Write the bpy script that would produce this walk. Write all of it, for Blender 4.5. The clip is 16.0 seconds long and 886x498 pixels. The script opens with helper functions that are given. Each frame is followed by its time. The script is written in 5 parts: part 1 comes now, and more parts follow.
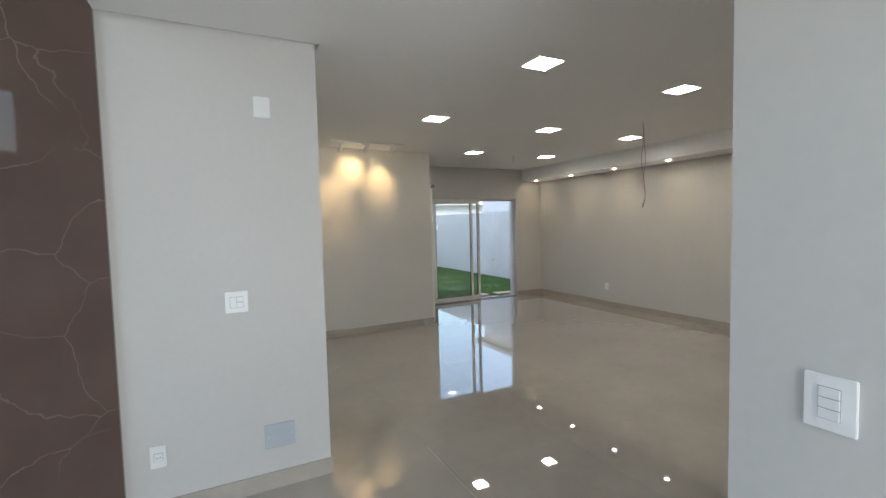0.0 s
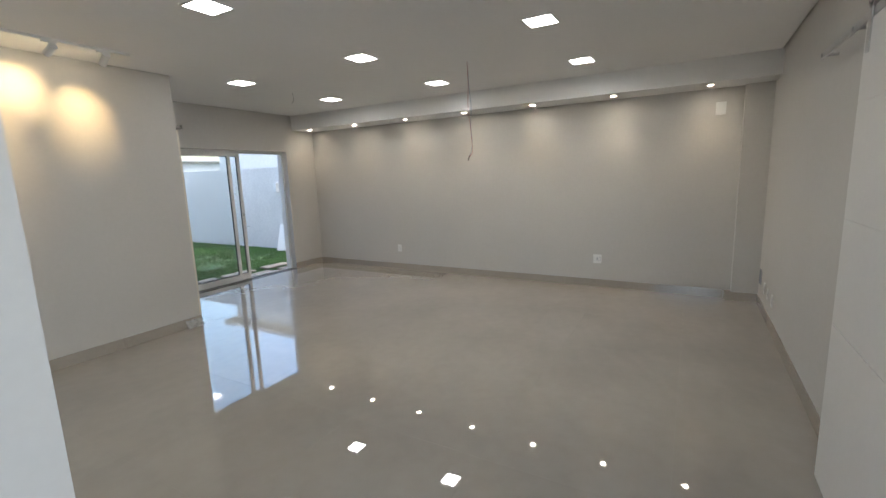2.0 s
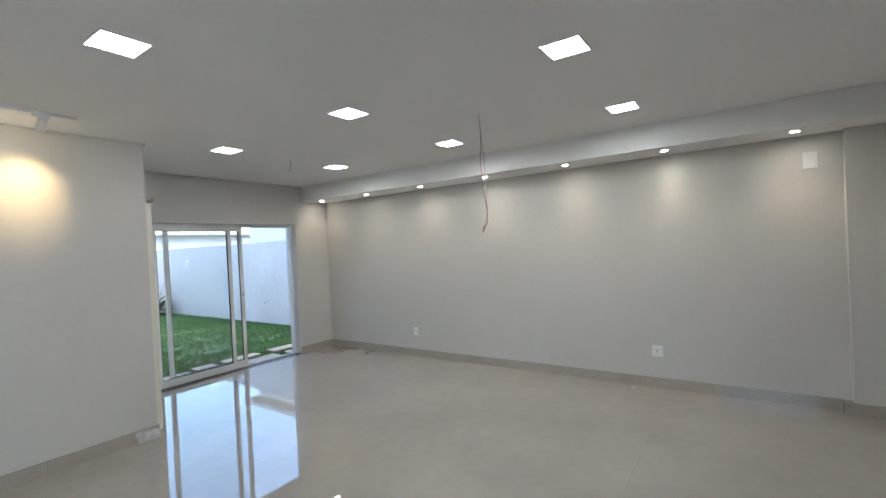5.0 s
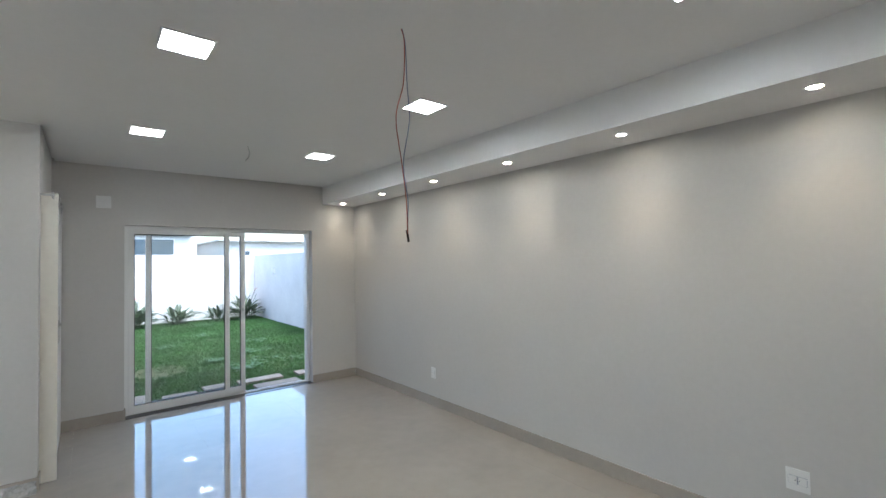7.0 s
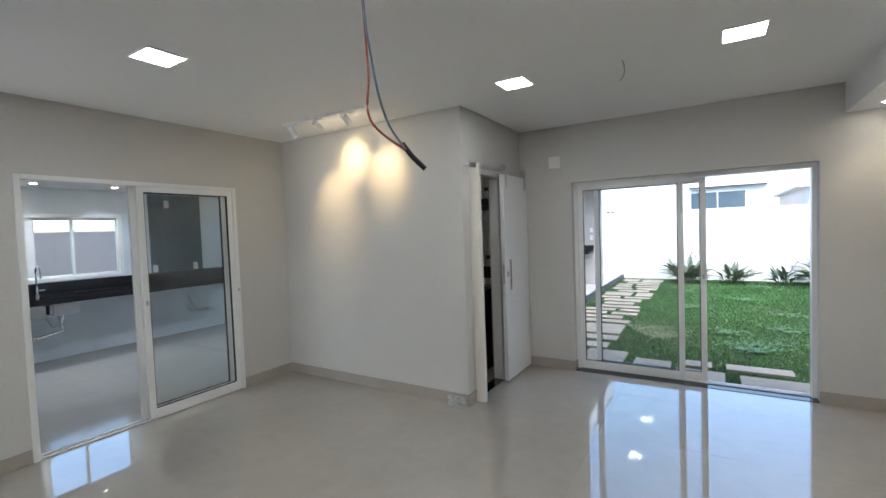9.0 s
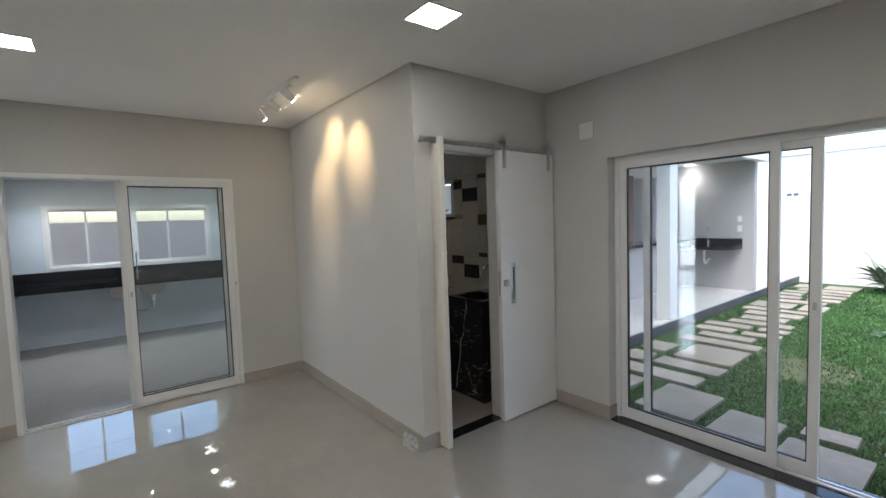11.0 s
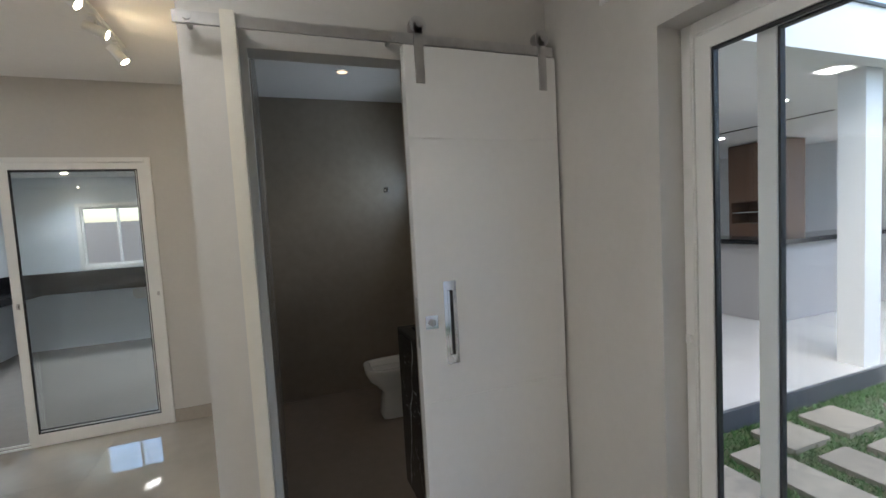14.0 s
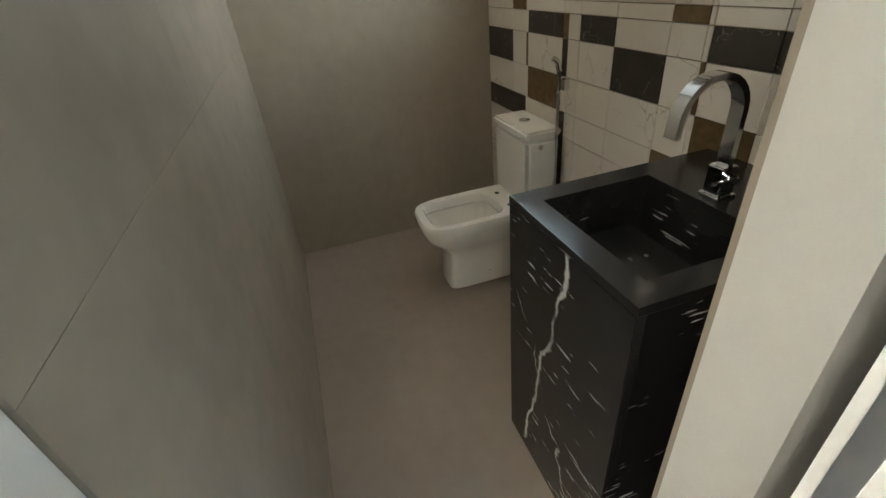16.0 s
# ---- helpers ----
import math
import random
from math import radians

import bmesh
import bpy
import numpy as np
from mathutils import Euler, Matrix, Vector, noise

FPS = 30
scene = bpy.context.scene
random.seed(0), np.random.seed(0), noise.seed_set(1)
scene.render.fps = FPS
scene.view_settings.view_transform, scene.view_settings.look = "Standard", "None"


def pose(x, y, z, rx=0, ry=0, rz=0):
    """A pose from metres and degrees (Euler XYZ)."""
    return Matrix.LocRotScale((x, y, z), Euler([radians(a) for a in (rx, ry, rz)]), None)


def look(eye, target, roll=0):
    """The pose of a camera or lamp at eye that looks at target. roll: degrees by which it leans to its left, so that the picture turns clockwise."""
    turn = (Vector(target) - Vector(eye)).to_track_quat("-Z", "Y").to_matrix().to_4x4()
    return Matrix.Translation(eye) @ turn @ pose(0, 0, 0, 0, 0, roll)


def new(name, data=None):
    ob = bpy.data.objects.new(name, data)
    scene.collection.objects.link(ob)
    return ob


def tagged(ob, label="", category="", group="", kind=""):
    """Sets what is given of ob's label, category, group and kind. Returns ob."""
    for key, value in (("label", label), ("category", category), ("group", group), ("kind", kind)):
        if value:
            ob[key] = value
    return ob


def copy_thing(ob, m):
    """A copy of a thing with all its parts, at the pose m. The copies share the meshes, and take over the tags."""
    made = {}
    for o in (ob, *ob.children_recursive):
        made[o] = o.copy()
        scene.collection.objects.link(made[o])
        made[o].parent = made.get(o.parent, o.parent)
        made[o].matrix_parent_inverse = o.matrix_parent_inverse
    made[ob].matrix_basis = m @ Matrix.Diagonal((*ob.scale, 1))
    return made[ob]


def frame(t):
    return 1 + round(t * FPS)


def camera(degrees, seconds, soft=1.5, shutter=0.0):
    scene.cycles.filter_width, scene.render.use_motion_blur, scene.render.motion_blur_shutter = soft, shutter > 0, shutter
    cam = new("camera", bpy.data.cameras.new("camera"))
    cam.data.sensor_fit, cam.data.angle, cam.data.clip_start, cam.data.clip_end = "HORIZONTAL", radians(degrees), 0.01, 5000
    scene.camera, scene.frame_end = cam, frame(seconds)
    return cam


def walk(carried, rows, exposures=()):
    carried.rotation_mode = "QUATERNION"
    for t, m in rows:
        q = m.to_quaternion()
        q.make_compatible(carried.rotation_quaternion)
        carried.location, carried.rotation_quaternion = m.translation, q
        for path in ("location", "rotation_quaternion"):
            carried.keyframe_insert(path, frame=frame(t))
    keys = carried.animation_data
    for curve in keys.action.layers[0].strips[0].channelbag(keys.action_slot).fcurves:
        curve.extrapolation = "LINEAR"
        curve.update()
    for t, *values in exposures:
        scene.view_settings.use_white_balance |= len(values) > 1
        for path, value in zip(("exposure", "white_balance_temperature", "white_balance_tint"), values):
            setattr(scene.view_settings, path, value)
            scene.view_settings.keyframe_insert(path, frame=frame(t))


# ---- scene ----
cam = camera(90.7, 16.0)
PATH = [
    (0, (-0.018, 0.187, 1.558), (0.882, 1.97, 1.444), -1.4),
    (0.5, (0.066, 0.649, 1.587), (1.245, 2.261, 1.496), -0.8),
    (1, (0.097, 1.057, 1.597), (1.501, 2.48, 1.538), -1.1),
    (1.5, (0.19, 1.372, 1.585), (1.752, 2.618, 1.487), -1.2),
    (2, (0.139, 1.598, 1.548), (1.852, 2.577, 1.218), -2.0),
    (2.5, (0.02, 1.729, 1.569), (1.798, 2.415, 0.962), -2.5),
    (3, (0.001, 1.721, 1.519), (1.754, 2.317, 0.763), -1.9),
    (3.5, (0.054, 1.738, 1.537), (1.814, 2.332, 0.796), -2.6),
    (4, (0.336, 1.719, 1.564), (2.163, 2.444, 1.194), -3.4),
    (4.5, (0.704, 1.763, 1.584), (2.426, 2.772, 1.452), -3.1),
    (4.7, (0.863, 1.816, 1.592), (2.548, 2.89, 1.519), -3.0),
    (6.8, (2.976, 1.963, 1.625), (4.374, 3.392, 1.687), -1.3),
    (7, (3.157, 1.993, 1.603), (4.419, 3.543, 1.658), -1.0),
    (7.5, (3.613, 2.128, 1.582), (4.333, 3.993, 1.611), -1.0),
    (8, (4.044, 2.281, 1.585), (4.057, 4.28, 1.557), -1.4),
    (8.5, (4.446, 2.616, 1.559), (3.844, 4.523, 1.497), -1.8),
    (9, (4.749, 2.945, 1.578), (3.703, 4.647, 1.494), -2.1),
    (9.2, (4.863, 3.077, 1.592), (3.672, 4.681, 1.499), -2.3),
    (11.3, (5.365, 4.912, 1.609), (3.79, 6.138, 1.482), -1.9),
    (11.5, (5.385, 5.093, 1.615), (3.86, 6.379, 1.476), -1.9),
    (12, (5.41, 5.563, 1.614), (4.178, 7.131, 1.45), -0.3),
    (12.5, (5.276, 5.93, 1.578), (4.37, 7.706, 1.421), 0.5),
    (13, (5.198, 6.274, 1.569), (4.111, 7.945, 1.4), -0.4),
    (13.5, (4.9, 6.464, 1.562), (3.34, 7.7, 1.367), -2.4),
    (14, (4.511, 6.574, 1.49), (2.645, 7.281, 1.358), -3.2),
    (14.5, (4.077, 6.727, 1.52), (2.113, 6.977, 1.237), -3.5),
    (15, (3.631, 6.663, 1.489), (1.733, 7.019, 0.967), -2.7),
    (15.5, (3.264, 6.715, 1.435), (1.526, 7.177, 0.561), -5.2),
    (16, (3.03, 6.74, 1.393), (1.4, 7.186, 0.324), -6.1),
]
EXPOSURES = [(0.0, 1.75, 6500, 10), (1.5, 1.85, 6300, 10), (3.0, 2.1, 6250, 12), (4.0, 2.12, 6200, 12), (4.5, 2.15, 5850, 9), (7.0, 2.1, 5700, 8), (8.0, 2.02, 5750, 9), (9.0, 2.1, 5800, 9), (11.5, 1.9, 6050, 11), (12.5, 1.98, 5900, 9), (13.0, 1.8, 6050, 11),
             (13.5, 1.4, 6100, 13), (14.0, 2.08, 6250, 11), (14.5, 2.62, 5950, 10), (15.0, 2.78, 5750, 10), (15.5, 2.9, 5600, 12), (16.0, 3.95, 6750, 4)]
walk(cam, [(t, look(eye, target, roll)) for t, eye, target, roll in PATH], EXPOSURES)

# ---- world, sun, lights ----
world = bpy.data.worlds.new("sky")
scene.world = world
world.use_nodes = True
_n, _l = world.node_tree.nodes, world.node_tree.links
_sky = _n.new("ShaderNodeTexSky")
_sky.sky_type = "NISHITA"
_sky.sun_disc = False
_sky.sun_elevation = radians(62)
_sky.sun_rotation = radians(150)
_sky.air_density, _sky.dust_density = 1.3, 2.5
_l.new(_sky.outputs[0], _n["Background"].inputs[0])
_n["Background"].inputs[1].default_value = 0.15

PANEL_POWER = 13.0
SPOT_POWER = 2.8
TRACK_POWER = 8.5


def lamp(name, kind, energy, colour, place, target=None, **more):
    data = bpy.data.lights.new(name, kind)
    data.energy, data.color = energy, colour
    ob = new(name, data)
    ob.matrix_world = look(place, target) if target else pose(*place)
    if "angle" in more:
        data.angle = radians(more["angle"])
    if "cone" in more:
        data.spot_size, data.spot_blend = radians(more["cone"]), more["blend"]
    if "size" in more:
        data.shadow_soft_size = more["size"]
    return ob


sun_dir = Vector((math.sin(radians(150)) * math.cos(radians(62)), math.cos(radians(150)) * math.cos(radians(62)), math.sin(radians(62))))
lamp("sun", "SUN", 1.45, (1.0, 0.97, 0.93), sun_dir * 30, (0, 0, 0), angle=60)
entry_light = lamp("entry_daylight", "AREA", 20.0, (0.88, 0.95, 1.0), (0.34, -2.3, 1.3), (0.34, 3.0, 1.3))
entry_light.data.shape, entry_light.data.size, entry_light.data.size_y = "RECTANGLE", 1.65, 2.4


# ---- materials ----
def material(name, colour, rough=0.5, metal=0.0, grain=30.0, vary=0.06, bump=0.05, bump_scale=200.0, stain=2.0, stain_vary=0.05, random_vary=0.0, island=False, spec=0.5, coat=0.0, rough_vary=0.0, stretch=(1, 1, 1)):
    """Principled surface with fine grain, broad stains and relief."""
    m = bpy.data.materials.new(name)
    m.use_nodes = True
    n, l = m.node_tree.nodes, m.node_tree.links
    b = n["Principled BSDF"]
    b.inputs["Roughness"].default_value, b.inputs["Metallic"].default_value = rough, metal
    b.inputs["Specular IOR Level"].default_value, b.inputs["Coat Weight"].default_value = spec, coat
    co = n.new("ShaderNodeTexCoord")
    mp = n.new("ShaderNodeMapping")
    mp.inputs["Scale"].default_value = stretch
    geo = n.new("ShaderNodeNewGeometry")
    l.new(geo.outputs["Position"], mp.inputs[0])
    fine, broad = n.new("ShaderNodeTexNoise"), n.new("ShaderNodeTexNoise")
    fine.inputs["Scale"].default_value, broad.inputs["Scale"].default_value = grain, stain
    fine.inputs["Detail"].default_value, broad.inputs["Detail"].default_value = 4.0, 3.0
    l.new(mp.outputs[0], fine.inputs[0])
    l.new(mp.outputs[0], broad.inputs[0])

    def scaled(socket, lo, hi):
        r = n.new("ShaderNodeMapRange")
        r.inputs[1].default_value, r.inputs[2].default_value, r.inputs[3].default_value, r.inputs[4].default_value = 0.3, 0.7, lo, hi
        l.new(socket, r.inputs[0])
        return r.outputs[0]

    def times(a, c):
        k = n.new("ShaderNodeMath")
        k.operation = "MULTIPLY"
        l.new(a, k.inputs[0])
        l.new(c, k.inputs[1])
        return k.outputs[0]

    factor = times(scaled(fine.outputs[0], 1 - vary, 1 + vary), scaled(broad.outputs[0], 1 - stain_vary, 1 + stain_vary))
    if random_vary:
        src = geo.outputs["Random Per Island"] if island else n.new("ShaderNodeObjectInfo").outputs["Random"]
        r = n.new("ShaderNodeMapRange")
        r.inputs[3].default_value, r.inputs[4].default_value = 1 - random_vary, 1 + random_vary
        l.new(src, r.inputs[0])
        factor = times(factor, r.outputs[0])
    mix = n.new("ShaderNodeVectorMath")
    mix.operation = "SCALE"
    mix.inputs[0].default_value = colour
    l.new(factor, mix.inputs["Scale"])
    l.new(mix.outputs[0], b.inputs["Base Color"])
    if rough_vary:
        l.new(scaled(broad.outputs[0], max(rough - rough_vary, 0), rough + rough_vary), b.inputs["Roughness"])
    if bump:
        t = n.new("ShaderNodeTexNoise")
        t.inputs["Scale"].default_value = bump_scale
        l.new(mp.outputs[0], t.inputs[0])
        bp = n.new("ShaderNodeBump")
        bp.inputs["Strength"].default_value, bp.inputs["Distance"].default_value = bump, 0.002
        l.new(t.outputs[0], bp.inputs["Height"])
        l.new(bp.outputs[0], b.inputs["Normal"])
    return m


def emitter(name, colour, strength):
    m = bpy.data.materials.new(name)
    m.use_nodes = True
    b = m.node_tree.nodes["Principled BSDF"]
    b.inputs["Base Color"].default_value = (0.8, 0.8, 0.8, 1)
    b.inputs["Emission Color"].default_value = (*colour, 1)
    b.inputs["Emission Strength"].default_value = strength
    return m


def pane_material(name, tint):
    """Thin clear glass: it lets light straight through and mirrors more at a glancing angle."""
    m = bpy.data.materials.new(name)
    m.use_nodes = True
    n, l = m.node_tree.nodes, m.node_tree.links
    n.remove(n["Principled BSDF"])
    tr, gl, mx, lw = n.new("ShaderNodeBsdfTransparent"), n.new("ShaderNodeBsdfGlossy"), n.new("ShaderNodeMixShader"), n.new("ShaderNodeLayerWeight")
    tr.inputs[0].default_value = (*tint, 1)
    gl.inputs["Roughness"].default_value = 0.0
    lw.inputs[0].default_value = 0.5
    power, scale = n.new("ShaderNodeMath"), n.new("ShaderNodeMath")
    power.operation, scale.operation = "POWER", "MULTIPLY_ADD"
    power.inputs[1].default_value = 4.0
    scale.inputs[1].default_value, scale.inputs[2].default_value = 0.9, 0.04
    l.new(lw.outputs["Facing"], power.inputs[0])
    l.new(power.outputs[0], scale.inputs[0])
    l.new(scale.outputs[0], mx.inputs[0])
    l.new(tr.outputs[0], mx.inputs[1])
    l.new(gl.outputs[0], mx.inputs[2])
    l.new(mx.outputs[0], n["Material Output"].inputs[0])
    return m


def marble(name, base, vein, scale=2.5, width=0.03, rough=0.08, second=None, seed=0.0, warped=0.55, gated=0.48):
    """Polished stone with thin branching veins."""
    m = bpy.data.materials.new(name)
    m.use_nodes = True
    n, l = m.node_tree.nodes, m.node_tree.links
    b = n["Principled BSDF"]
    b.inputs["Roughness"].default_value = rough
    geo = n.new("ShaderNodeNewGeometry")
    mp = n.new("ShaderNodeMapping")
    mp.inputs["Location"].default_value = (seed, seed * 0.7, seed * 0.3)
    mp.inputs["Rotation"].default_value = (0.5, 0.4, 0.6)
    l.new(geo.outputs["Position"], mp.inputs[0])
    warp = n.new("ShaderNodeTexNoise")
    warp.inputs["Scale"].default_value, warp.inputs["Detail"].default_value = scale * 1.3, 5
    l.new(mp.outputs[0], warp.inputs[0])
    add = n.new("ShaderNodeVectorMath")
    add.operation = "MULTIPLY_ADD"
    add.inputs[1].default_value = (warped, warped, warped)
    l.new(warp.outputs["Color"], add.inputs[0])
    l.new(mp.outputs[0], add.inputs[2])
    vo = n.new("ShaderNodeTexVoronoi")
    vo.feature = "DISTANCE_TO_EDGE"
    vo.inputs["Scale"].default_value = scale
    l.new(add.outputs[0], vo.inputs[0])
    gate = n.new("ShaderNodeTexNoise")
    gate.inputs["Scale"].default_value = scale * 1.1
    l.new(mp.outputs[0], gate.inputs[0])
    ramp = n.new("ShaderNodeMapRange")
    ramp.inputs[1].default_value, ramp.inputs[2].default_value, ramp.inputs[3].default_value, ramp.inputs[4].default_value = 0.0, width, 1.0, 0.0
    l.new(vo.outputs[0], ramp.inputs[0])
    g = n.new("ShaderNodeMapRange")
    g.inputs[1].default_value, g.inputs[2].default_value = gated, gated + 0.14
    l.new(gate.outputs[0], g.inputs[0])
    mul = n.new("ShaderNodeMath")
    mul.operation = "MULTIPLY"
    l.new(ramp.outputs[0], mul.inputs[0])
    l.new(g.outputs[0], mul.inputs[1])
    cloud = n.new("ShaderNodeMix")
    cloud.data_type = "RGBA"
    cloud.inputs[6].default_value, cloud.inputs[7].default_value = (*base, 1), (*(second or [c * 1.7 for c in base]), 1)
    l.new(warp.outputs[0], cloud.inputs[0])
    mx = n.new("ShaderNodeMix")
    mx.data_type = "RGBA"
    mx.inputs[7].default_value = (*vein, 1)
    l.new(mul.outputs[0], mx.inputs[0])
    l.new(cloud.outputs[2], mx.inputs[6])
    l.new(mx.outputs[2], b.inputs["Base Color"])
    return m


def black_marble():
    """Honed black marble: one long white vein and short scattered streaks."""
    m = bpy.data.materials.new("black_marble")
    m.use_nodes = True
    n, l = m.node_tree.nodes, m.node_tree.links
    b = n["Principled BSDF"]
    b.inputs["Roughness"].default_value = 0.2
    geo, sep = n.new("ShaderNodeNewGeometry"), n.new("ShaderNodeSeparateXYZ")
    l.new(geo.outputs["Position"], sep.inputs[0])

    def math_node(op, a, c, d=None):
        k = n.new("ShaderNodeMath")
        k.operation = op
        for s, v in zip(k.inputs, (a, c, d)):
            if v is None:
                continue
            if isinstance(v, (int, float)):
                s.default_value = v
            else:
                l.new(v, s)
        return k.outputs[0]

    def noise_node(scale, detail, rotate=(0, 0, 0), stretch=(1, 1, 1)):
        mp, t = n.new("ShaderNodeMapping"), n.new("ShaderNodeTexNoise")
        mp.inputs["Rotation"].default_value, mp.inputs["Scale"].default_value = rotate, stretch
        t.inputs["Scale"].default_value, t.inputs["Detail"].default_value = scale, detail
        l.new(geo.outputs["Position"], mp.inputs[0])
        l.new(mp.outputs[0], t.inputs[0])
        return t.outputs[0]

    def band(v, a, c):
        r = n.new("ShaderNodeMapRange")
        r.inputs[1].default_value, r.inputs[2].default_value = a, c
        l.new(v, r.inputs[0])
        return r.outputs[0]

    line = math_node("MULTIPLY_ADD", sep.outputs[2], -0.22, sep.outputs[0])
    line = math_node("SUBTRACT", line, 2.205)
    line = math_node("ADD", line, math_node("MULTIPLY_ADD", noise_node(7, 6), 0.16, -0.08))
    vein = band(math_node("ABSOLUTE", line, 0), 0.010, 0.003)
    vein = math_node("MULTIPLY", vein, band(noise_node(9, 3), 0.3, 0.5))
    vein = math_node("MULTIPLY", vein, band(sep.outputs[1], 7.204, 7.198))
    fork = math_node("MULTIPLY_ADD", sep.outputs[2], 0.55, sep.outputs[0])
    fork = math_node("ADD", math_node("SUBTRACT", fork, 2.52), math_node("MULTIPLY_ADD", noise_node(11, 6), 0.2, -0.1))
    fork = math_node("MULTIPLY", band(math_node("ABSOLUTE", fork, 0), 0.006, 0.001), band(noise_node(6, 3, (1, 2, 0)), 0.5, 0.6))
    vein = math_node("MAXIMUM", vein, math_node("MULTIPLY", fork, 0.8))
    streak = math_node("MULTIPLY", band(noise_node(9, 2, (0.3, 0.75, 0.2), (1, 1, 9)), 0.658, 0.69), band(noise_node(3.5, 2), 0.5, 0.56))
    streak2 = math_node("MULTIPLY", band(noise_node(11, 2, (-0.2, -1.0, 0.6), (1, 1, 8)), 0.672, 0.705), band(noise_node(4.5, 2), 0.52, 0.58))
    total = math_node("MINIMUM", math_node("ADD", vein, math_node("ADD", streak, streak2)), 1.0)
    total = math_node("MULTIPLY", total, band(sep.outputs[2], 0.885, 0.872))
    cloud, mx = n.new("ShaderNodeMix"), n.new("ShaderNodeMix")
    cloud.data_type = mx.data_type = "RGBA"
    cloud.inputs[6].default_value, cloud.inputs[7].default_value = (0.008, 0.008, 0.009, 1), (0.028, 0.027, 0.027, 1)
    l.new(noise_node(6, 5), cloud.inputs[0])
    mx.inputs[7].default_value = (0.5, 0.48, 0.45, 1)
    l.new(total, mx.inputs[0])
    l.new(cloud.outputs[2], mx.inputs[6])
    l.new(mx.outputs[2], b.inputs["Base Color"])
    return m


PAINT = material("wall_paint", (0.56, 0.542, 0.51), 0.55, vary=0.015, stain=0.7, stain_vary=0.03, bump=0.12, bump_scale=260)
CEILING = material("ceiling_paint", (0.80, 0.79, 0.77), 0.7, vary=0.01, stain=0.6, stain_vary=0.02, bump=0.08, bump_scale=220)
WHITE_WALL = material("white_wall_paint", (0.74, 0.74, 0.73), 0.6, vary=0.02, stain=0.5, stain_vary=0.04, bump=0.15)
PORCELAIN = material("polished_porcelain", (0.35, 0.317, 0.275), 0.01, grain=9, vary=0.03, stain=1.1, stain_vary=0.07, random_vary=0.015, bump=0.012, bump_scale=2.2, spec=1.0, coat=0.7)
KITCHEN_TILE = material("kitchen_floor_tile", (0.33, 0.31, 0.29), 0.1, grain=9, vary=0.03, stain=1.1, stain_vary=0.06, random_vary=0.03, bump=0.02, bump_scale=3.0)
GROUT = material("grout", (0.34, 0.31, 0.265), 0.4)
SKIRTING = material("skirting_porcelain", (0.39, 0.35, 0.30), 0.02, vary=0.03, random_vary=0.03, bump=0.006, bump_scale=3.0, spec=0.9)
PVC = material("white_aluminium", (0.78, 0.78, 0.76), 0.3, vary=0.01, stain_vary=0.02, bump=0.0)
CREAM = material("cream_lacquer", (0.70, 0.66, 0.57), 0.35, vary=0.02, stain_vary=0.03, bump=0.03)
LEAF = material("white_lacquer", (0.74, 0.73, 0.71), 0.28, vary=0.012, stain=0.8, stain_vary=0.025, bump=0.02, bump_scale=40)
GASKET = material("black_rubber", (0.02, 0.02, 0.022), 0.6, bump=0.0)
CHROME = material("chrome", (0.75, 0.75, 0.75), 0.09, 1.0, vary=0.02, bump=0.0)
STEEL = material("brushed_steel", (0.52, 0.51, 0.5), 0.3, 1.0, vary=0.05, bump=0.04, bump_scale=400)
PLASTIC = material("white_plastic", (0.78, 0.78, 0.76), 0.35, vary=0.01, bump=0.0)
GREY_PLATE = material("grey_plastic", (0.40, 0.425, 0.46), 0.25, vary=0.02, bump=0.0)
# Black parts, and flat marks that paint the shade inside holes.
DARK = material("black_and_hole_shade", (0.015, 0.015, 0.015), 0.5, bump=0.0)
GLASS = pane_material("clear_glass", (0.972, 0.985, 0.985))
CERAMIC = material("glazed_ceramic", (0.78, 0.76, 0.72), 0.08, vary=0.01, bump=0.0, coat=0.3)
BLACK_STONE = black_marble()
BROWN_STONE = marble("brown_marble", (0.075, 0.045, 0.035), (0.19, 0.14, 0.115), 1.7, 0.006, 0.04, (0.14, 0.095, 0.078), seed=1.3, warped=0.28, gated=0.40)
BLACK_GRANITE = material("black_granite", (0.012, 0.012, 0.014), 0.12, grain=260, vary=0.5, bump=0.0)
WHITE_MARBLE = marble("white_marble_tile", (0.62, 0.56, 0.49), (0.36, 0.3, 0.24), 4.0, 0.018, 0.15, (0.7, 0.65, 0.58), seed=7.7)
GREY_TILE = material("grey_porcelain", (0.31, 0.265, 0.212), 0.27, grain=14, vary=0.05, stain=1.4, stain_vary=0.1, bump=0.02, bump_scale=5)
WC_FLOOR = material("wc_floor_tile", (0.30, 0.25, 0.21), 0.12, grain=14, vary=0.04, stain=1.4, stain_vary=0.06, random_vary=0.03, bump=0.02, bump_scale=4)
GOLD_TILE = material("bronze_tile", (0.16, 0.105, 0.05), 0.2, 0.3, grain=30, vary=0.2, bump=0.05, bump_scale=60)
DARK_TILE = marble("dark_marble_tile", (0.018, 0.016, 0.014), (0.3, 0.28, 0.25), 6.0, 0.015, 0.12, (0.06, 0.05, 0.042), seed=9.2)
WHITE_TILE = material("white_wall_tile", (0.67, 0.73, 0.78), 0.05, vary=0.015, random_vary=0.015, bump=0.01, bump_scale=6)
OUTDOOR_WALL = material("garden_wall_render", (0.76, 0.74, 0.72), 0.8, grain=22, vary=0.05, stain=0.9, stain_vary=0.07, bump=0.4, bump_scale=90)
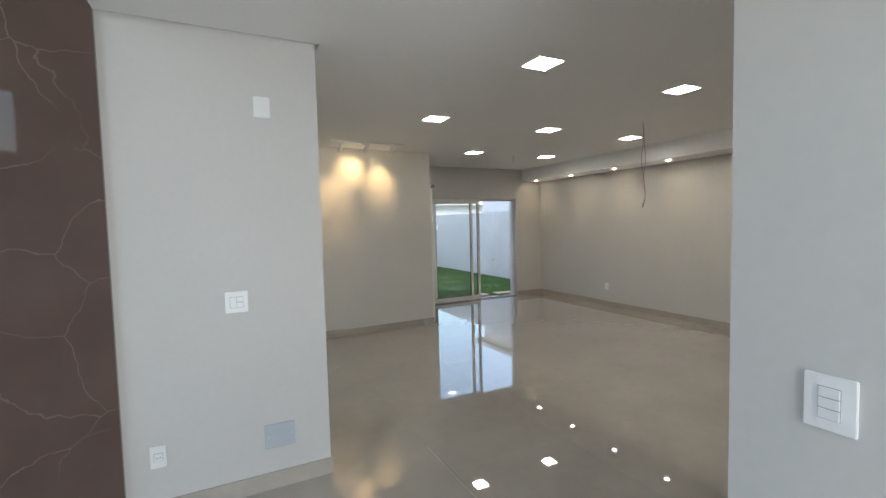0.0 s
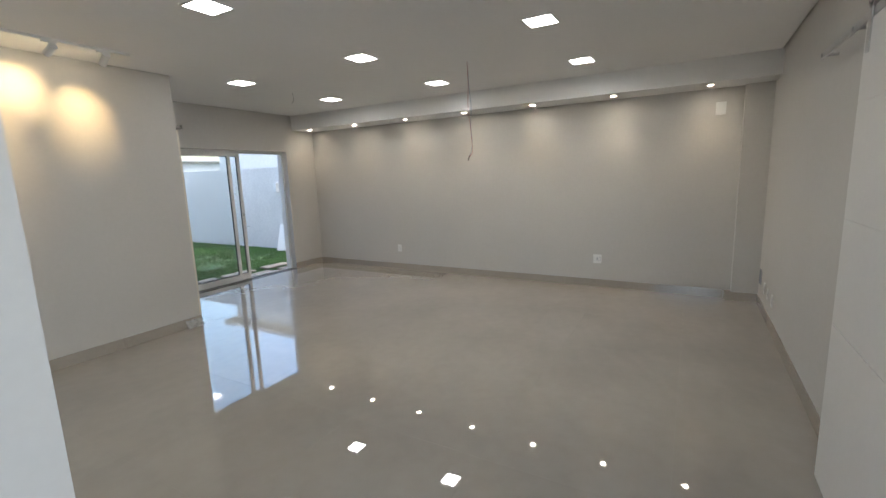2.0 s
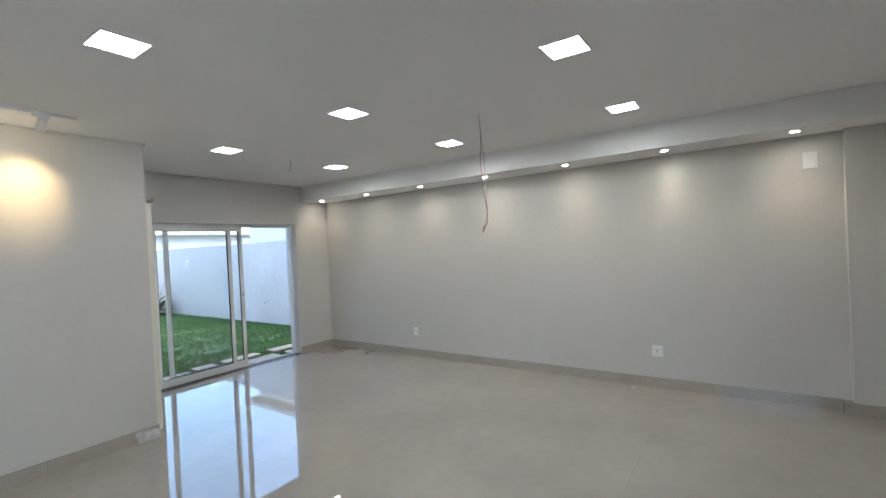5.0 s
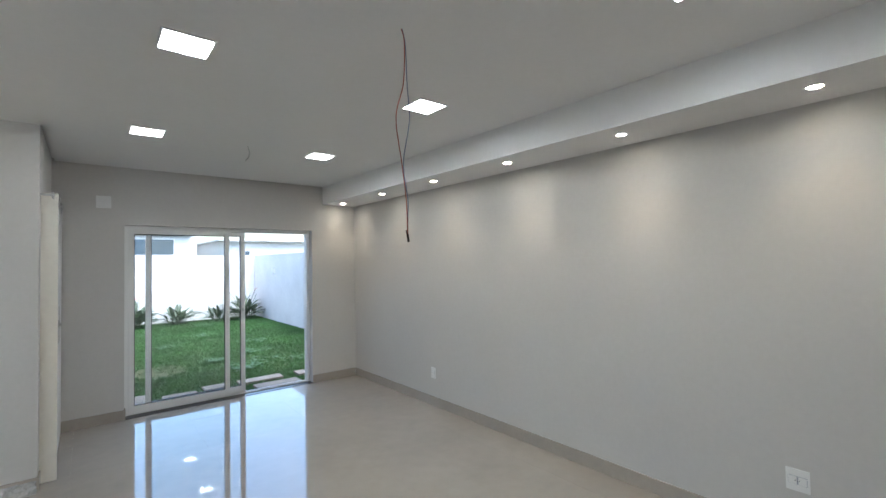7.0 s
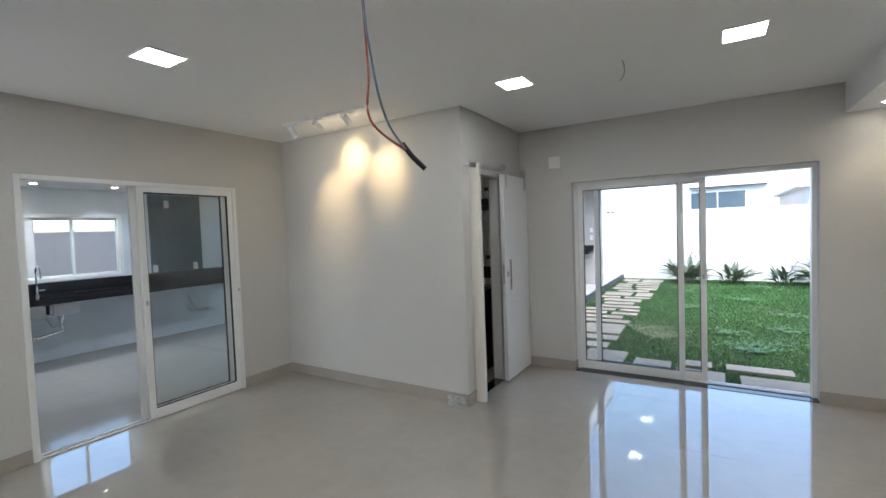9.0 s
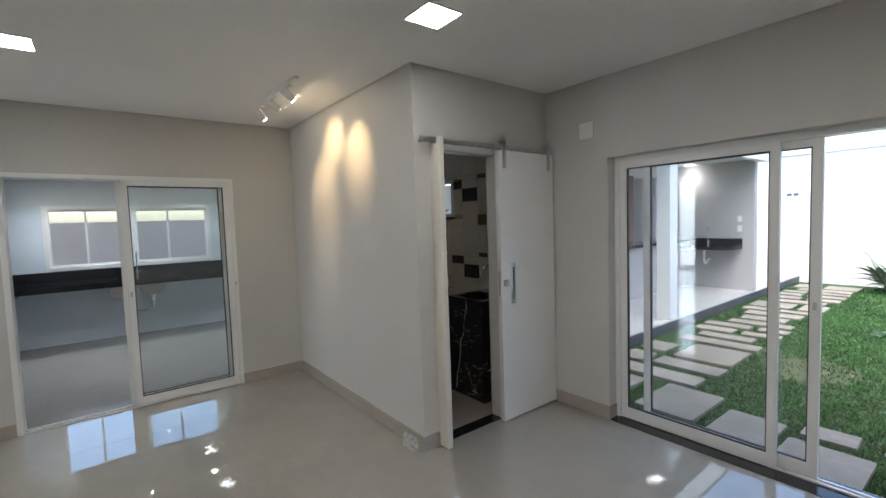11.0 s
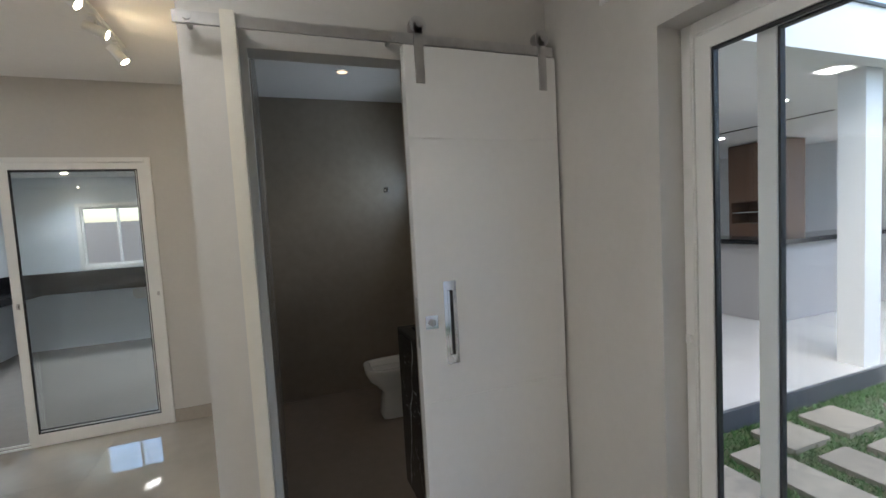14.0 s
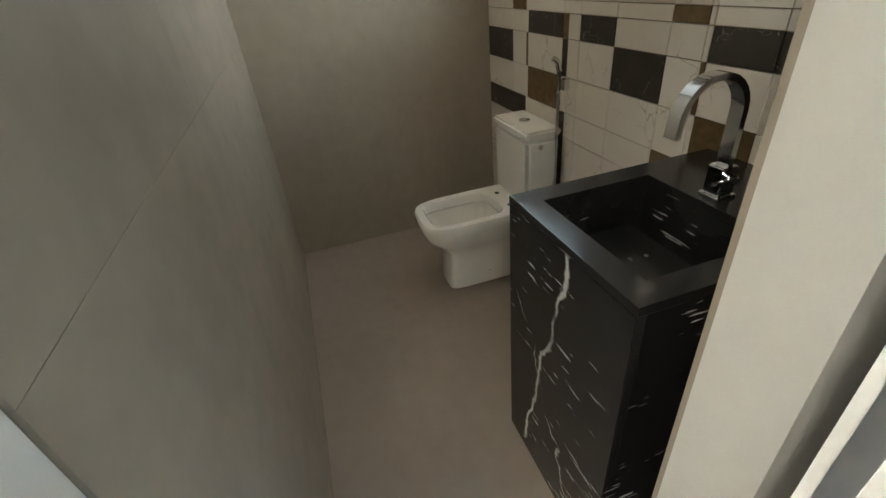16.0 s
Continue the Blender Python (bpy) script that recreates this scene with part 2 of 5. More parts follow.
BEIGE_WALL = material("beige_render", (0.62, 0.54, 0.49), 0.85, grain=18, vary=0.05, stain=0.9, stain_vary=0.06, bump=0.4, bump_scale=90)
FACADE = material("white_facade", (0.78, 0.77, 0.75), 0.8, grain=12, vary=0.03, stain=0.4, stain_vary=0.05, bump=0.3)
GROUND = material("soil", (0.07, 0.075, 0.03), 0.95, grain=8, vary=0.25, stain=0.7, stain_vary=0.3, bump=0.8, bump_scale=40)
GRASS = material("grass_blades", (0.042, 0.115, 0.022), 0.6, grain=3, vary=0.18, stain=0.5, stain_vary=0.22, random_vary=0.2, island=True, bump=0.0)
CLOVER = material("clover_leaf", (0.075, 0.155, 0.06), 0.5, random_vary=0.25, island=True, bump=0.0)
PLANT = material("strap_leaf", (0.115, 0.15, 0.09), 0.4, grain=12, vary=0.15, random_vary=0.3, island=True, bump=0.0)
FLOWER = material("orange_flower", (0.6, 0.2, 0.1), 0.5, bump=0.0)
PAVER = material("limestone_paver", (0.25, 0.215, 0.17), 0.85, grain=16, vary=0.12, stain=3, stain_vary=0.14, random_vary=0.1, bump=0.5, bump_scale=60)
VERANDA_TILE = material("veranda_tile", (0.48, 0.46, 0.44), 0.2, grain=10, vary=0.03, random_vary=0.02, bump=0.02, bump_scale=5)
VERANDA_WALL = material("greige_paint", (0.44, 0.41, 0.39), 0.7, vary=0.02, stain_vary=0.04, bump=0.2)
WALNUT = material("walnut_veneer", (0.13, 0.07, 0.045), 0.4, grain=20, vary=0.2, stain=3, stain_vary=0.12, bump=0.05, stretch=(6, 6, 0.5))
SLATE_EDGE = material("dark_kerb_stone", (0.06, 0.065, 0.075), 0.5, grain=40, vary=0.15, random_vary=0.08)
PAVEMENT = material("pale_concrete", (0.5, 0.49, 0.47), 0.8, grain=14, vary=0.06, stain=0.8, stain_vary=0.08, bump=0.3, bump_scale=60)
ROOF = material("pale_roof_edge", (0.7, 0.69, 0.67), 0.8, grain=20, vary=0.15, bump=0.5)
WINDOW_DARK = material("far_window_glass", (0.10, 0.13, 0.15), 0.08, vary=0.05, bump=0.0)
WIRE_RED = material("red_cable", (0.35, 0.07, 0.04), 0.5, bump=0.0)
WIRE_BLUE = material("blue_cable", (0.14, 0.2, 0.3), 0.5, bump=0.0)
WIRE_GREY = material("grey_cable", (0.3, 0.29, 0.28), 0.5, bump=0.0)
WALL_GROUT = material("tan_wall_grout", (0.36, 0.29, 0.2), 0.8)
WIRE_DARK = material("dark_cable", (0.03, 0.025, 0.02), 0.5, bump=0.0)
FOIL = material("clear_film", (0.8, 0.8, 0.78), 0.12, grain=60, vary=0.1, bump=0.3, bump_scale=90)
FOIL.node_tree.nodes["Principled BSDF"].inputs["Alpha"].default_value = 0.45
LIGHT_PANEL = emitter("panel_diffuser", (1.0, 0.97, 0.91), PANEL_POWER)
LIGHT_SPOT = emitter("spot_lens", (1.0, 0.86, 0.66), 30.0)
LIGHT_TRACK = emitter("track_lens", (1.0, 0.8, 0.5), 30.0)


# ---- mesh helpers ----
def box(bm, x0, y0, z0, x1, y1, z1, bevel=0.0):
    m = Matrix.LocRotScale(((x0 + x1) / 2, (y0 + y1) / 2, (z0 + z1) / 2), None, (x1 - x0, y1 - y0, z1 - z0))
    made = bmesh.ops.create_cube(bm, size=1, matrix=m)
    if bevel:
        edges = {e for v in made["verts"] for e in v.link_edges}
        bmesh.ops.bevel(bm, geom=list(edges), offset=bevel, segments=2, affect="EDGES")
    return bm


def cyl(bm, a, b, r, r2=None, seg=20):
    a, b = Vector(a), Vector(b)
    m = Matrix.Translation((a + b) / 2) @ (b - a).to_track_quat("Z", "Y").to_matrix().to_4x4()
    bmesh.ops.create_cone(bm, cap_ends=True, segments=seg, radius1=r, radius2=r if r2 is None else r2, depth=(b - a).length, matrix=m)
    return bm


def tube(bm, points, r, seg=8):
    """A round bar swept along points."""
    points = [Vector(p) for p in points]
    rings = []
    for i, p in enumerate(points):
        d = (points[min(i + 1, len(points) - 1)] - points[max(i - 1, 0)]).normalized()
        q = d.to_track_quat("Z", "Y")
        rings.append([bm.verts.new(p + q @ Vector((r * math.cos(2 * math.pi * k / seg), r * math.sin(2 * math.pi * k / seg), 0))) for k in range(seg)])
    for a, b in zip(rings, rings[1:]):
        for k in range(seg):
            bm.faces.new((a[k], a[(k + 1) % seg], b[(k + 1) % seg], b[k]))
    bm.faces.new(rings[0][::-1])
    bm.faces.new(rings[-1])
    return bm


def mesh_of(name, bm, mat):
    data = bpy.data.meshes.new(name)
    bmesh.ops.recalc_face_normals(bm, faces=bm.faces)
    bm.to_mesh(data)
    bm.free()
    data.materials.append(mat)
    return data


def smooth(ob, angle=40):
    for p in ob.data.polygons:
        p.use_smooth = True
    ob.data.set_sharp_from_angle(angle=radians(angle))
    return ob


def part(name, bm, mat, parent=None, label="", round_off=False):
    ob = new(name, mesh_of(name, bm, mat))
    if parent is not None:
        ob.parent = parent
    if round_off:
        smooth(ob)
    return tagged(ob, label)


def boxed(name, mat, *extents, parent=None, label="", bevel=0.0):
    bm = bmesh.new()
    for e in extents:
        box(bm, *e, bevel=bevel)
    return part(name, bm, mat, parent, label)


def structure(name, mat, *extents, label="", category=""):
    return tagged(boxed(name, mat, *extents), label, category, kind="structure")


def pierced_wall(name, mat, axis, a0, a1, d0, d1, h, o0, o1, oh, label):
    """A wall with one door opening, in one piece. axis: the way it runs; d0, d1: its two faces."""
    bm = bmesh.new()
    outline = [(a0, 0), (o0, 0), (o0, oh), (o1, oh), (o1, 0), (a1, 0), (a1, h), (a0, h)]
    at = (lambda u, d, z: (u, d, z)) if axis == "x" else (lambda u, d, z: (d, u, z))
    front = [bm.verts.new(at(u, d0, z)) for u, z in outline]
    back = [bm.verts.new(at(u, d1, z)) for u, z in outline]
    bm.faces.new(front)
    bm.faces.new(back[::-1])
    for k in range(8):
        n = (k + 1) % 8
        bm.faces.new((front[n], front[k], back[k], back[n]))
    return tagged(part(name, bm, mat), label, "wall", kind="structure")


def empty(name, m, label, category, group="", kind=""):
    ob = new(name)
    ob.matrix_world = m
    return tagged(ob, label, category, group, kind)


def pieces(name, mesh, parent, places):
    """Alike pieces, each an object of its own on one mesh."""
    for m in places:
        ob = new(name, mesh)
        ob.parent = parent
        ob.matrix_local = m


# ---- the house: walls, floor, ceiling ----
H = 2.65
HALL_H = 5.2
structure("floor", GROUT, (-4.0, -2.4, -0.16, 6.3, 7.95, -0.004), label="polished beige porcelain tile floor of the living room", category="floor")
pierced_wall("wall_kitchen", PAINT, "y", 2.935, 6.33, 0.40, 0.535, H + 0.03, 4.015, 5.715, 2.095, "warm off-white painted wall with the kitchen's sliding door")
structure("wall_entry", PAINT, (-0.53, 2.935, 0, 0.40, 3.085, H + 0.03), label="off-white painted wall end with switches beside the entry", category="wall")
structure("wall_spots", PAINT, (0.40, 6.33, 0, 2.885, 6.45, H + 0.03), label="off-white wall lit by three warm track spots", category="wall")
pierced_wall("wall_toilet_room", PAINT, "y", 6.45, 7.71, 2.785, 2.885, H + 0.03, 6.53, 7.088, 2.10, "off-white wall with the toilet room's doorway")
pierced_wall("wall_garden", PAINT, "x", 2.885, 6.16, 7.71, 7.92, H + 0.03, 3.465, 5.52, 2.045, "off-white wall around the garden sliding door")
structure("wall_long", PAINT, (6.16, 0.74, 0, 6.31, 7.92, H + 0.03), label="long off-white wall washed by small downlights", category="wall")
structure("wall_pier", PAINT, (6.075, 0.89, 0, 6.16, 1.150, 2.412), label="shallow off-white pier in the corner of the long wall", category="wall pier")
structure("wall_south", PAINT, (1.21, 0.74, 0, 6.16, 0.89, H + 0.03), label="off-white wall behind the sliding barn door", category="wall")
structure("wall_hall_side", PAINT, (1.21, -2.25, 0, 1.36, 0.74, H + 0.03), label="off-white entry wall with a switch plate", category="wall")
structure("ceiling", CEILING, (-0.53, -2.4, H + 0.03, 6.31, 7.92, H + 0.18), (0.56, 2.912, H, 5.68, 6.306, H + 0.03), (2.91, 6.306, H, 5.68, 7.686, H + 0.03), (-0.53, 0.914, H, 5.68, 2.912, H + 0.03), (-0.53, -2.25, H, 1.186, 0.914, H + 0.03),
          label="smooth white plaster ceiling with a thin shadow gap along the walls", category="ceiling")
structure("ceiling_bulkhead", CEILING, (5.68, 0.89, 2.412, 6.16, 7.71, H), label="lowered white plaster bulkhead with downlights", category="ceiling bulkhead")

# stair hall beside the entry
structure("wall_marble", BROWN_STONE, (-4.0, 2.905, 0, -0.53, 2.935, HALL_H), label="tall polished brown marble wall with pale veins", category="marble wall")
structure("wall_marble_back", WHITE_WALL, (-4.15, 2.935, 0, -0.531, 3.085, HALL_H), label="wall that carries the marble cladding", category="wall")
structure("wall_hall_west", WHITE_WALL, (-4.15, -2.4, 0, -4.0, -2.2, HALL_H), (-4.15, 2.6, 0, -4.0, 2.935, HALL_H), (-4.15, -2.2, 0, -4.0, 2.6, 0.1), (-4.15, -2.2, 5.0, -4.0, 2.6, HALL_H), label="white stair hall wall", category="wall")
structure("wall_hall_south", WHITE_WALL, (-4.0, -2.4, 0, -3.6, -2.25, HALL_H), (-2.37, -2.4, 0, -0.53, -2.25, HALL_H), (-3.6, -2.4, 0, -2.37, -2.25, 2.62), (-3.6, -2.4, 3.55, -2.37, -2.25, HALL_H),
          (1.21, -2.4, 0, 1.36, -2.25, H), (-0.53, -2.4, 2.55, 1.21, -2.25, H), label="white front wall with the entrance and a tall window", category="wall")
structure("ceiling_hall", CEILING, (-4.15, -2.4, HALL_H, -0.3, 3.085, HALL_H + 0.15), label="high white stair hall ceiling", category="ceiling")
structure("wall_upper", WHITE_WALL, (-0.53, -2.4, H + 0.18, -0.35, 3.085, HALL_H), label="white upper storey wall above the entry", category="wall")
hall_window = empty("window_3", pose(0, 0, 0), "tall white framed stair hall window", "window", kind="structure")
boxed("window_frame", PVC, (-3.6, -2.36, 2.62, -3.54, -2.3, 3.55), (-2.43, -2.36, 2.62, -2.37, -2.3, 3.55), (-3.54, -2.36, 3.49, -2.43, -2.3, 3.55), (-3.54, -2.36, 2.62, -2.43, -2.3, 2.68), parent=hall_window)
boxed("pane", GLASS, (-3.54, -2.333, 2.68, -2.43, -2.327, 3.49), parent=hall_window).visible_shadow = False
# Unseen west window, added so that daylight reaches the entry walls.
added_window = empty("window_4", pose(0, 0, 0), "large white framed stair hall window, unseen, added to let daylight in", "window", kind="structure")
boxed("window_frame", PVC, (-4.1, -2.2, 0.1, -4.04, -2.14, 5.0), (-4.1, 2.54, 0.1, -4.04, 2.6, 5.0), (-4.1, -2.14, 4.94, -4.04, 2.54, 5.0), (-4.1, -2.14, 0.1, -4.04, 2.54, 0.16), (-4.1, 0.17, 0.16, -4.04, 0.23, 4.94), parent=added_window)
for _y0, _y1 in ((-2.14, 0.17), (0.23, 2.54)):
    boxed("pane", GLASS, (-4.073, _y0, 0.16, -4.067, _y1, 4.94), parent=added_window).visible_shadow = False


def skirting(name, runs):
    """Porcelain skirting boards, cut in lengths; runs of x0, y0, x1, y1 footprints."""
    top = empty(name, pose(0, 0, 0), "beige porcelain skirting along the wall foot", "baseboard", kind="structure")
    for x0, y0, x1, y1 in runs:
        along = "x" if x1 - x0 > y1 - y0 else "y"
        length = max(x1 - x0, y1 - y0)
        count = max(1, round(length / 0.93))
        for i in range(count):
            a, b = i * length / count, (i + 1) * length / count - 0.0015
            if along == "x":
                boxed("skirting_piece", SKIRTING, (x0 + a, y0, 0, x0 + b, y1, 0.1), parent=top)
            else:
                boxed("skirting_piece", SKIRTING, (x0, y0 + a, 0, x1, y0 + b, 0.1), parent=top)


skirting("baseboard", [(-0.528, 2.923, 0.547, 2.935), (0.535, 2.936, 0.547, 4.012), (0.535, 5.718, 0.547, 6.318), (0.547, 6.318, 2.897, 6.33), (2.885, 6.331, 2.897, 6.46), (2.885, 6.508, 2.897, 6.528),
                       (2.90, 7.698, 3.465, 7.71), (3.465, 7.698, 3.477, 7.80), (5.52, 7.698, 6.148, 7.71), (6.148, 1.22, 6.16, 7.697), (6.075, 1.150, 6.16, 1.217), (6.063, 0.903, 6.075, 1.217),
                       (2.0, 0.89, 6.062, 0.902), (1.22, 0.89, 1.735, 0.902), (1.198, -2.2, 1.21, 0.9)])

# ---- doors and windows ----
def sash(parent, axis, a0, a1, z0, z1, depth, thick=0.032, stile=0.05, rail_top=0.048, rail_bottom=0.08, latch=None):
    """A glazed sliding leaf: frame, gasket, pane. axis 'x': it runs along x at y = depth; 'y': along y at x = depth."""
    def at(u0, v0, u1, v1, d0, d1):
        return (u0, d0, v0, u1, d1, v1) if axis == "x" else (d0, u0, v0, d1, u1, v1)
    d0, d1 = depth - thick / 2, depth + thick / 2
    leaf = boxed("sash", PVC, at(a0, z0, a0 + stile, z1, d0, d1), at(a1 - stile, z0, a1, z1, d0, d1), at(a0 + stile, z0, a1 - stile, z0 + rail_bottom, d0, d1), at(a0 + stile, z1 - rail_top, a1 - stile, z1, d0, d1), parent=parent, label="white aluminium sliding sash")
    g0, g1, s = depth - 0.010, depth + 0.010, 0.007
    u0, u1, v0, v1 = a0 + stile, a1 - stile, z0 + rail_bottom, z1 - rail_top
    boxed("gasket", GASKET, at(u0, v0, u0 + s, v1, g0, g1), at(u1 - s, v0, u1, v1, g0, g1), at(u0 + s, v0, u1 - s, v0 + s, g0, g1), at(u0 + s, v1 - s, u1 - s, v1, g0, g1), parent=leaf, label="black rubber glazing gasket")
    boxed("pane", GLASS, at(u0 + s, v0 + s, u1 - s, v1 - s, depth - 0.003, depth + 0.003), parent=leaf, label="clear glass pane").visible_shadow = False
    if latch:
        u, v, side = latch
        e = d0 if side < 0 else d1
        boxed("latch", STEEL, at(u - 0.008, v - 0.022, u + 0.008, v + 0.022, min(e, e + side * 0.006), max(e, e + side * 0.006)), at(u - 0.006, v - 0.012, u + 0.006, v + 0.012, min(e + side * 0.006, e + side * 0.02), max(e + side * 0.006, e + side * 0.02)), parent=leaf, label="small steel latch")
    return leaf


garden_door = empty("door_1", pose(0, 0, 0), "white aluminium glass sliding door standing half open to the garden", "sliding door", kind="structure")
boxed("door_frame", PVC, (3.465, 7.805, 0, 3.505, 7.91, 2.045), (5.485, 7.805, 0, 5.52, 7.91, 2.045), (3.505, 7.805, 2.003, 5.485, 7.91, 2.045), parent=garden_door, bevel=0.004)
boxed("threshold", BLACK_GRANITE, (3.465, 7.70, -0.02, 5.52, 7.93, 0.004), parent=garden_door, label="black granite threshold")
boxed("track", PVC, (3.505, 7.824, 0.004, 5.485, 7.839, 0.016), (3.505, 7.867, 0.004, 5.485, 7.882, 0.016), parent=garden_door)
sash(garden_door, "x", 3.507, 4.515, 0.014, 2.005, 7.832)
sash(garden_door, "x", 3.665, 4.705, 0.014, 2.005, 7.875, latch=(4.68, 1.04, -1))
boxed("lock_button", PLASTIC, (3.478, 7.79, 1.05, 3.494, 7.805, 1.075), parent=garden_door)

kitchen_door = empty("door_2", pose(0, 0, 0), "white aluminium glass sliding door half open to the kitchen", "sliding door", kind="structure")
boxed("door_frame", PVC, (0.395, 4.015, 0, 0.55, 4.055, 2.095), (0.395, 5.675, 0, 0.55, 5.715, 2.095), (0.395, 4.055, 2.058, 0.55, 5.675, 2.095), parent=kitchen_door, bevel=0.004)
boxed("track", PVC, (0.45, 4.055, 0, 0.465, 5.675, 0.012), (0.515, 4.055, 0, 0.53, 5.675, 0.012), parent=kitchen_door)
sash(kitchen_door, "y", 4.80, 5.674, 0.012, 2.057, 0.522, latch=(4.825, 1.04, 1))
sash(kitchen_door, "y", 4.765, 5.645, 0.012, 2.057, 0.457)
boxed("lock_button", STEEL, (0.55, 5.68, 1.03, 0.565, 5.695, 1.06), parent=kitchen_door)


def barn_door(name, m, width, height, handle_right, label, rail0, rail1):
    """A white grooved leaf hung on a steel rail. Local: x along the leaf, front towards -y."""
    top = empty(name, m, label, "barn door", "barn doors")
    t = 0.042
    cuts = [0.0, 0.79, 1.285, 1.78, height]
    for a, b in zip(cuts, cuts[1:]):
        boxed("panel", LEAF, (0, 0.003, a, width, t, b), (0, 0, a + (0.003 if a else 0), width, 0.003, b - 0.003), parent=top)
    hx = width - 0.127 if handle_right else 0.127
    lx = width - 0.048 if handle_right else 0.048
    plate = boxed("handle", CHROME, (hx - 0.026, -0.004, 0.925, hx - 0.011, 0.0, 1.245), (hx + 0.011, -0.004, 0.925, hx + 0.026, 0.0, 1.245), (hx - 0.011, -0.004, 0.925, hx + 0.011, 0.0, 0.96), (hx - 0.011, -0.004, 1.21, hx + 0.011, 0.0, 1.245), parent=top, label="chrome recessed pull plate")
    # No hollow here: the recess's shade is a dark strip on the leaf.
    boxed("recess", DARK, (hx - 0.011, -0.0015, 0.96, hx + 0.011, -0.0005, 1.21), parent=plate, label="flat dark strip in place of the shaded finger recess")
    boxed("inner_pull", CHROME, (hx - 0.010, -0.003, 0.962, hx - 0.002, -0.0016, 1.208), parent=plate)
    lock = boxed("lock", CHROME, (lx - 0.025, -0.004, 1.07, lx + 0.025, 0, 1.12), parent=top, label="square chrome lock plate", bevel=0.001)
    bm = bmesh.new()
    cyl(bm, (lx, -0.004, 1.095), (lx, -0.011, 1.095), 0.014)
    box(bm, lx - 0.004, -0.022, 1.083, lx + 0.004, -0.011, 1.107)
    part("turn_knob", bm, STEEL, lock)
    ex = width if handle_right else 0
    edge = boxed("edge_lock", STEEL, (min(ex, ex + (0.002 if handle_right else -0.002)), 0.011, 1.0, max(ex, ex + (0.002 if handle_right else -0.002)), 0.031, 1.19), parent=top, label="steel strike plate on the leaf edge")
    for hx2 in (0.058, width - 0.062):
        strap = boxed("hanger", STEEL, (hx2 - 0.017, -0.006, height - 0.135, hx2 + 0.017, 0.0, height + 0.075), parent=top, label="brushed steel strap hanger")
        bm = bmesh.new()
        cyl(bm, (hx2, -0.006, height + 0.07), (hx2, 0.03, height + 0.07), 0.032, seg=28)
        cyl(bm, (hx2, -0.016, height + 0.07), (hx2, -0.006, height + 0.07), 0.012)
        part("wheel", bm, STEEL, strap, round_off=True)
    rail = boxed("rail", STEEL, (rail0, 0.004, height + 0.005, rail1, 0.014, height + 0.042), parent=top, label="flat brushed steel door rail")
    bm = bmesh.new()
    k = max(2, round((rail1 - rail0) / 0.4))
    for i in range(k):
        u = rail0 + 0.04 + i * (rail1 - rail0 - 0.08) / (k - 1)
        cyl(bm, (u, 0.014, height + 0.023), (u, t + 0.035, height + 0.023), 0.009, seg=10)
        cyl(bm, (u, -0.003, height + 0.023), (u, 0.004, height + 0.023), 0.011, seg=6)
    part("rail_fixing", bm, STEEL, rail)
    return top


barn_door("barn_door", pose(2.965, 7.05, 0.012, 0, 0, 90), 0.645, 2.115, False, "white grooved sliding barn door standing half open at the toilet room", -0.72, 0.64)
barn_door("barn_door", pose(2.745, 0.995, 0.012, 0, 0, 180), 0.975, 2.115, True, "closed white grooved sliding barn door with a chrome pull", -0.82, 0.97)
tagged(boxed("door_post", CREAM, (2.886, 6.462, 0, 2.985, 6.506, 2.175), bevel=0.003), "cream lacquered door stop post at the toilet room", "door post", kind="structure")
tagged(boxed("door_post", PVC, (1.737, 0.891, 0, 1.769, 0.995, 2.185), bevel=0.003), "white lacquered door stop post beside the barn door", "door post", kind="structure")
tagged(boxed("threshold", BLACK_GRANITE, (2.785, 6.53, -0.002, 2.89, 7.088, 0.005)), "black granite threshold of the toilet room", "threshold", kind="structure")


# ---- ceiling lamps ----
def ceiling_panel():
    top = empty("ceiling_light", pose(3.516, 2.634, H), "square recessed white LED ceiling panel, switched on", "ceiling light", "square ceiling panels")
    s, w = 0.112, 0.01
    boxed("frame", PVC, (-s, -s, -0.008, s, -s + w, 0), (-s, s - w, -0.008, s, s, 0), (-s, -s + w, -0.008, -s + w, s - w, 0), (s - w, -s + w, -0.008, s, s - w, 0), parent=top)
    boxed("diffuser", LIGHT_PANEL, (-s + w, -s + w, -0.005, s - w, s - w, -0.001), parent=top, label="glowing white diffuser")
    return top


_panel = ceiling_panel()
for _x, _y in ((2.012, 2.616), (4.919, 2.64), (2.012, 4.31), (3.516, 4.327), (4.919, 4.332), (3.516, 6.044), (4.919, 6.038)):
    copy_thing(_panel, pose(_x, _y, H))


def small_downlight(z):
    top = empty("downlight", pose(5.868, 7.46, z), "small round recessed downlight, switched on", "downlight", "bulkhead downlights")
    bm = bmesh.new()
    bmesh.ops.create_circle(bm, segments=28, radius=0.045)
    inner = bmesh.ops.create_circle(bm, segments=28, radius=0.032)
    bmesh.ops.bridge_loops(bm, edges=bm.edges[:])
    ext = bmesh.ops.extrude_face_region(bm, geom=bm.faces[:])
    bmesh.ops.translate(bm, verts=[v for v in ext["geom"] if isinstance(v, bmesh.types.BMVert)], vec=(0, 0, -0.005))
    part("ring", bm, PVC, top)
    bm = bmesh.new()
    cyl(bm, (0, 0, -0.003), (0, 0, -0.0005), 0.031, seg=28)
    part("lens", bm, LIGHT_SPOT, top, "glowing lens")
    return top


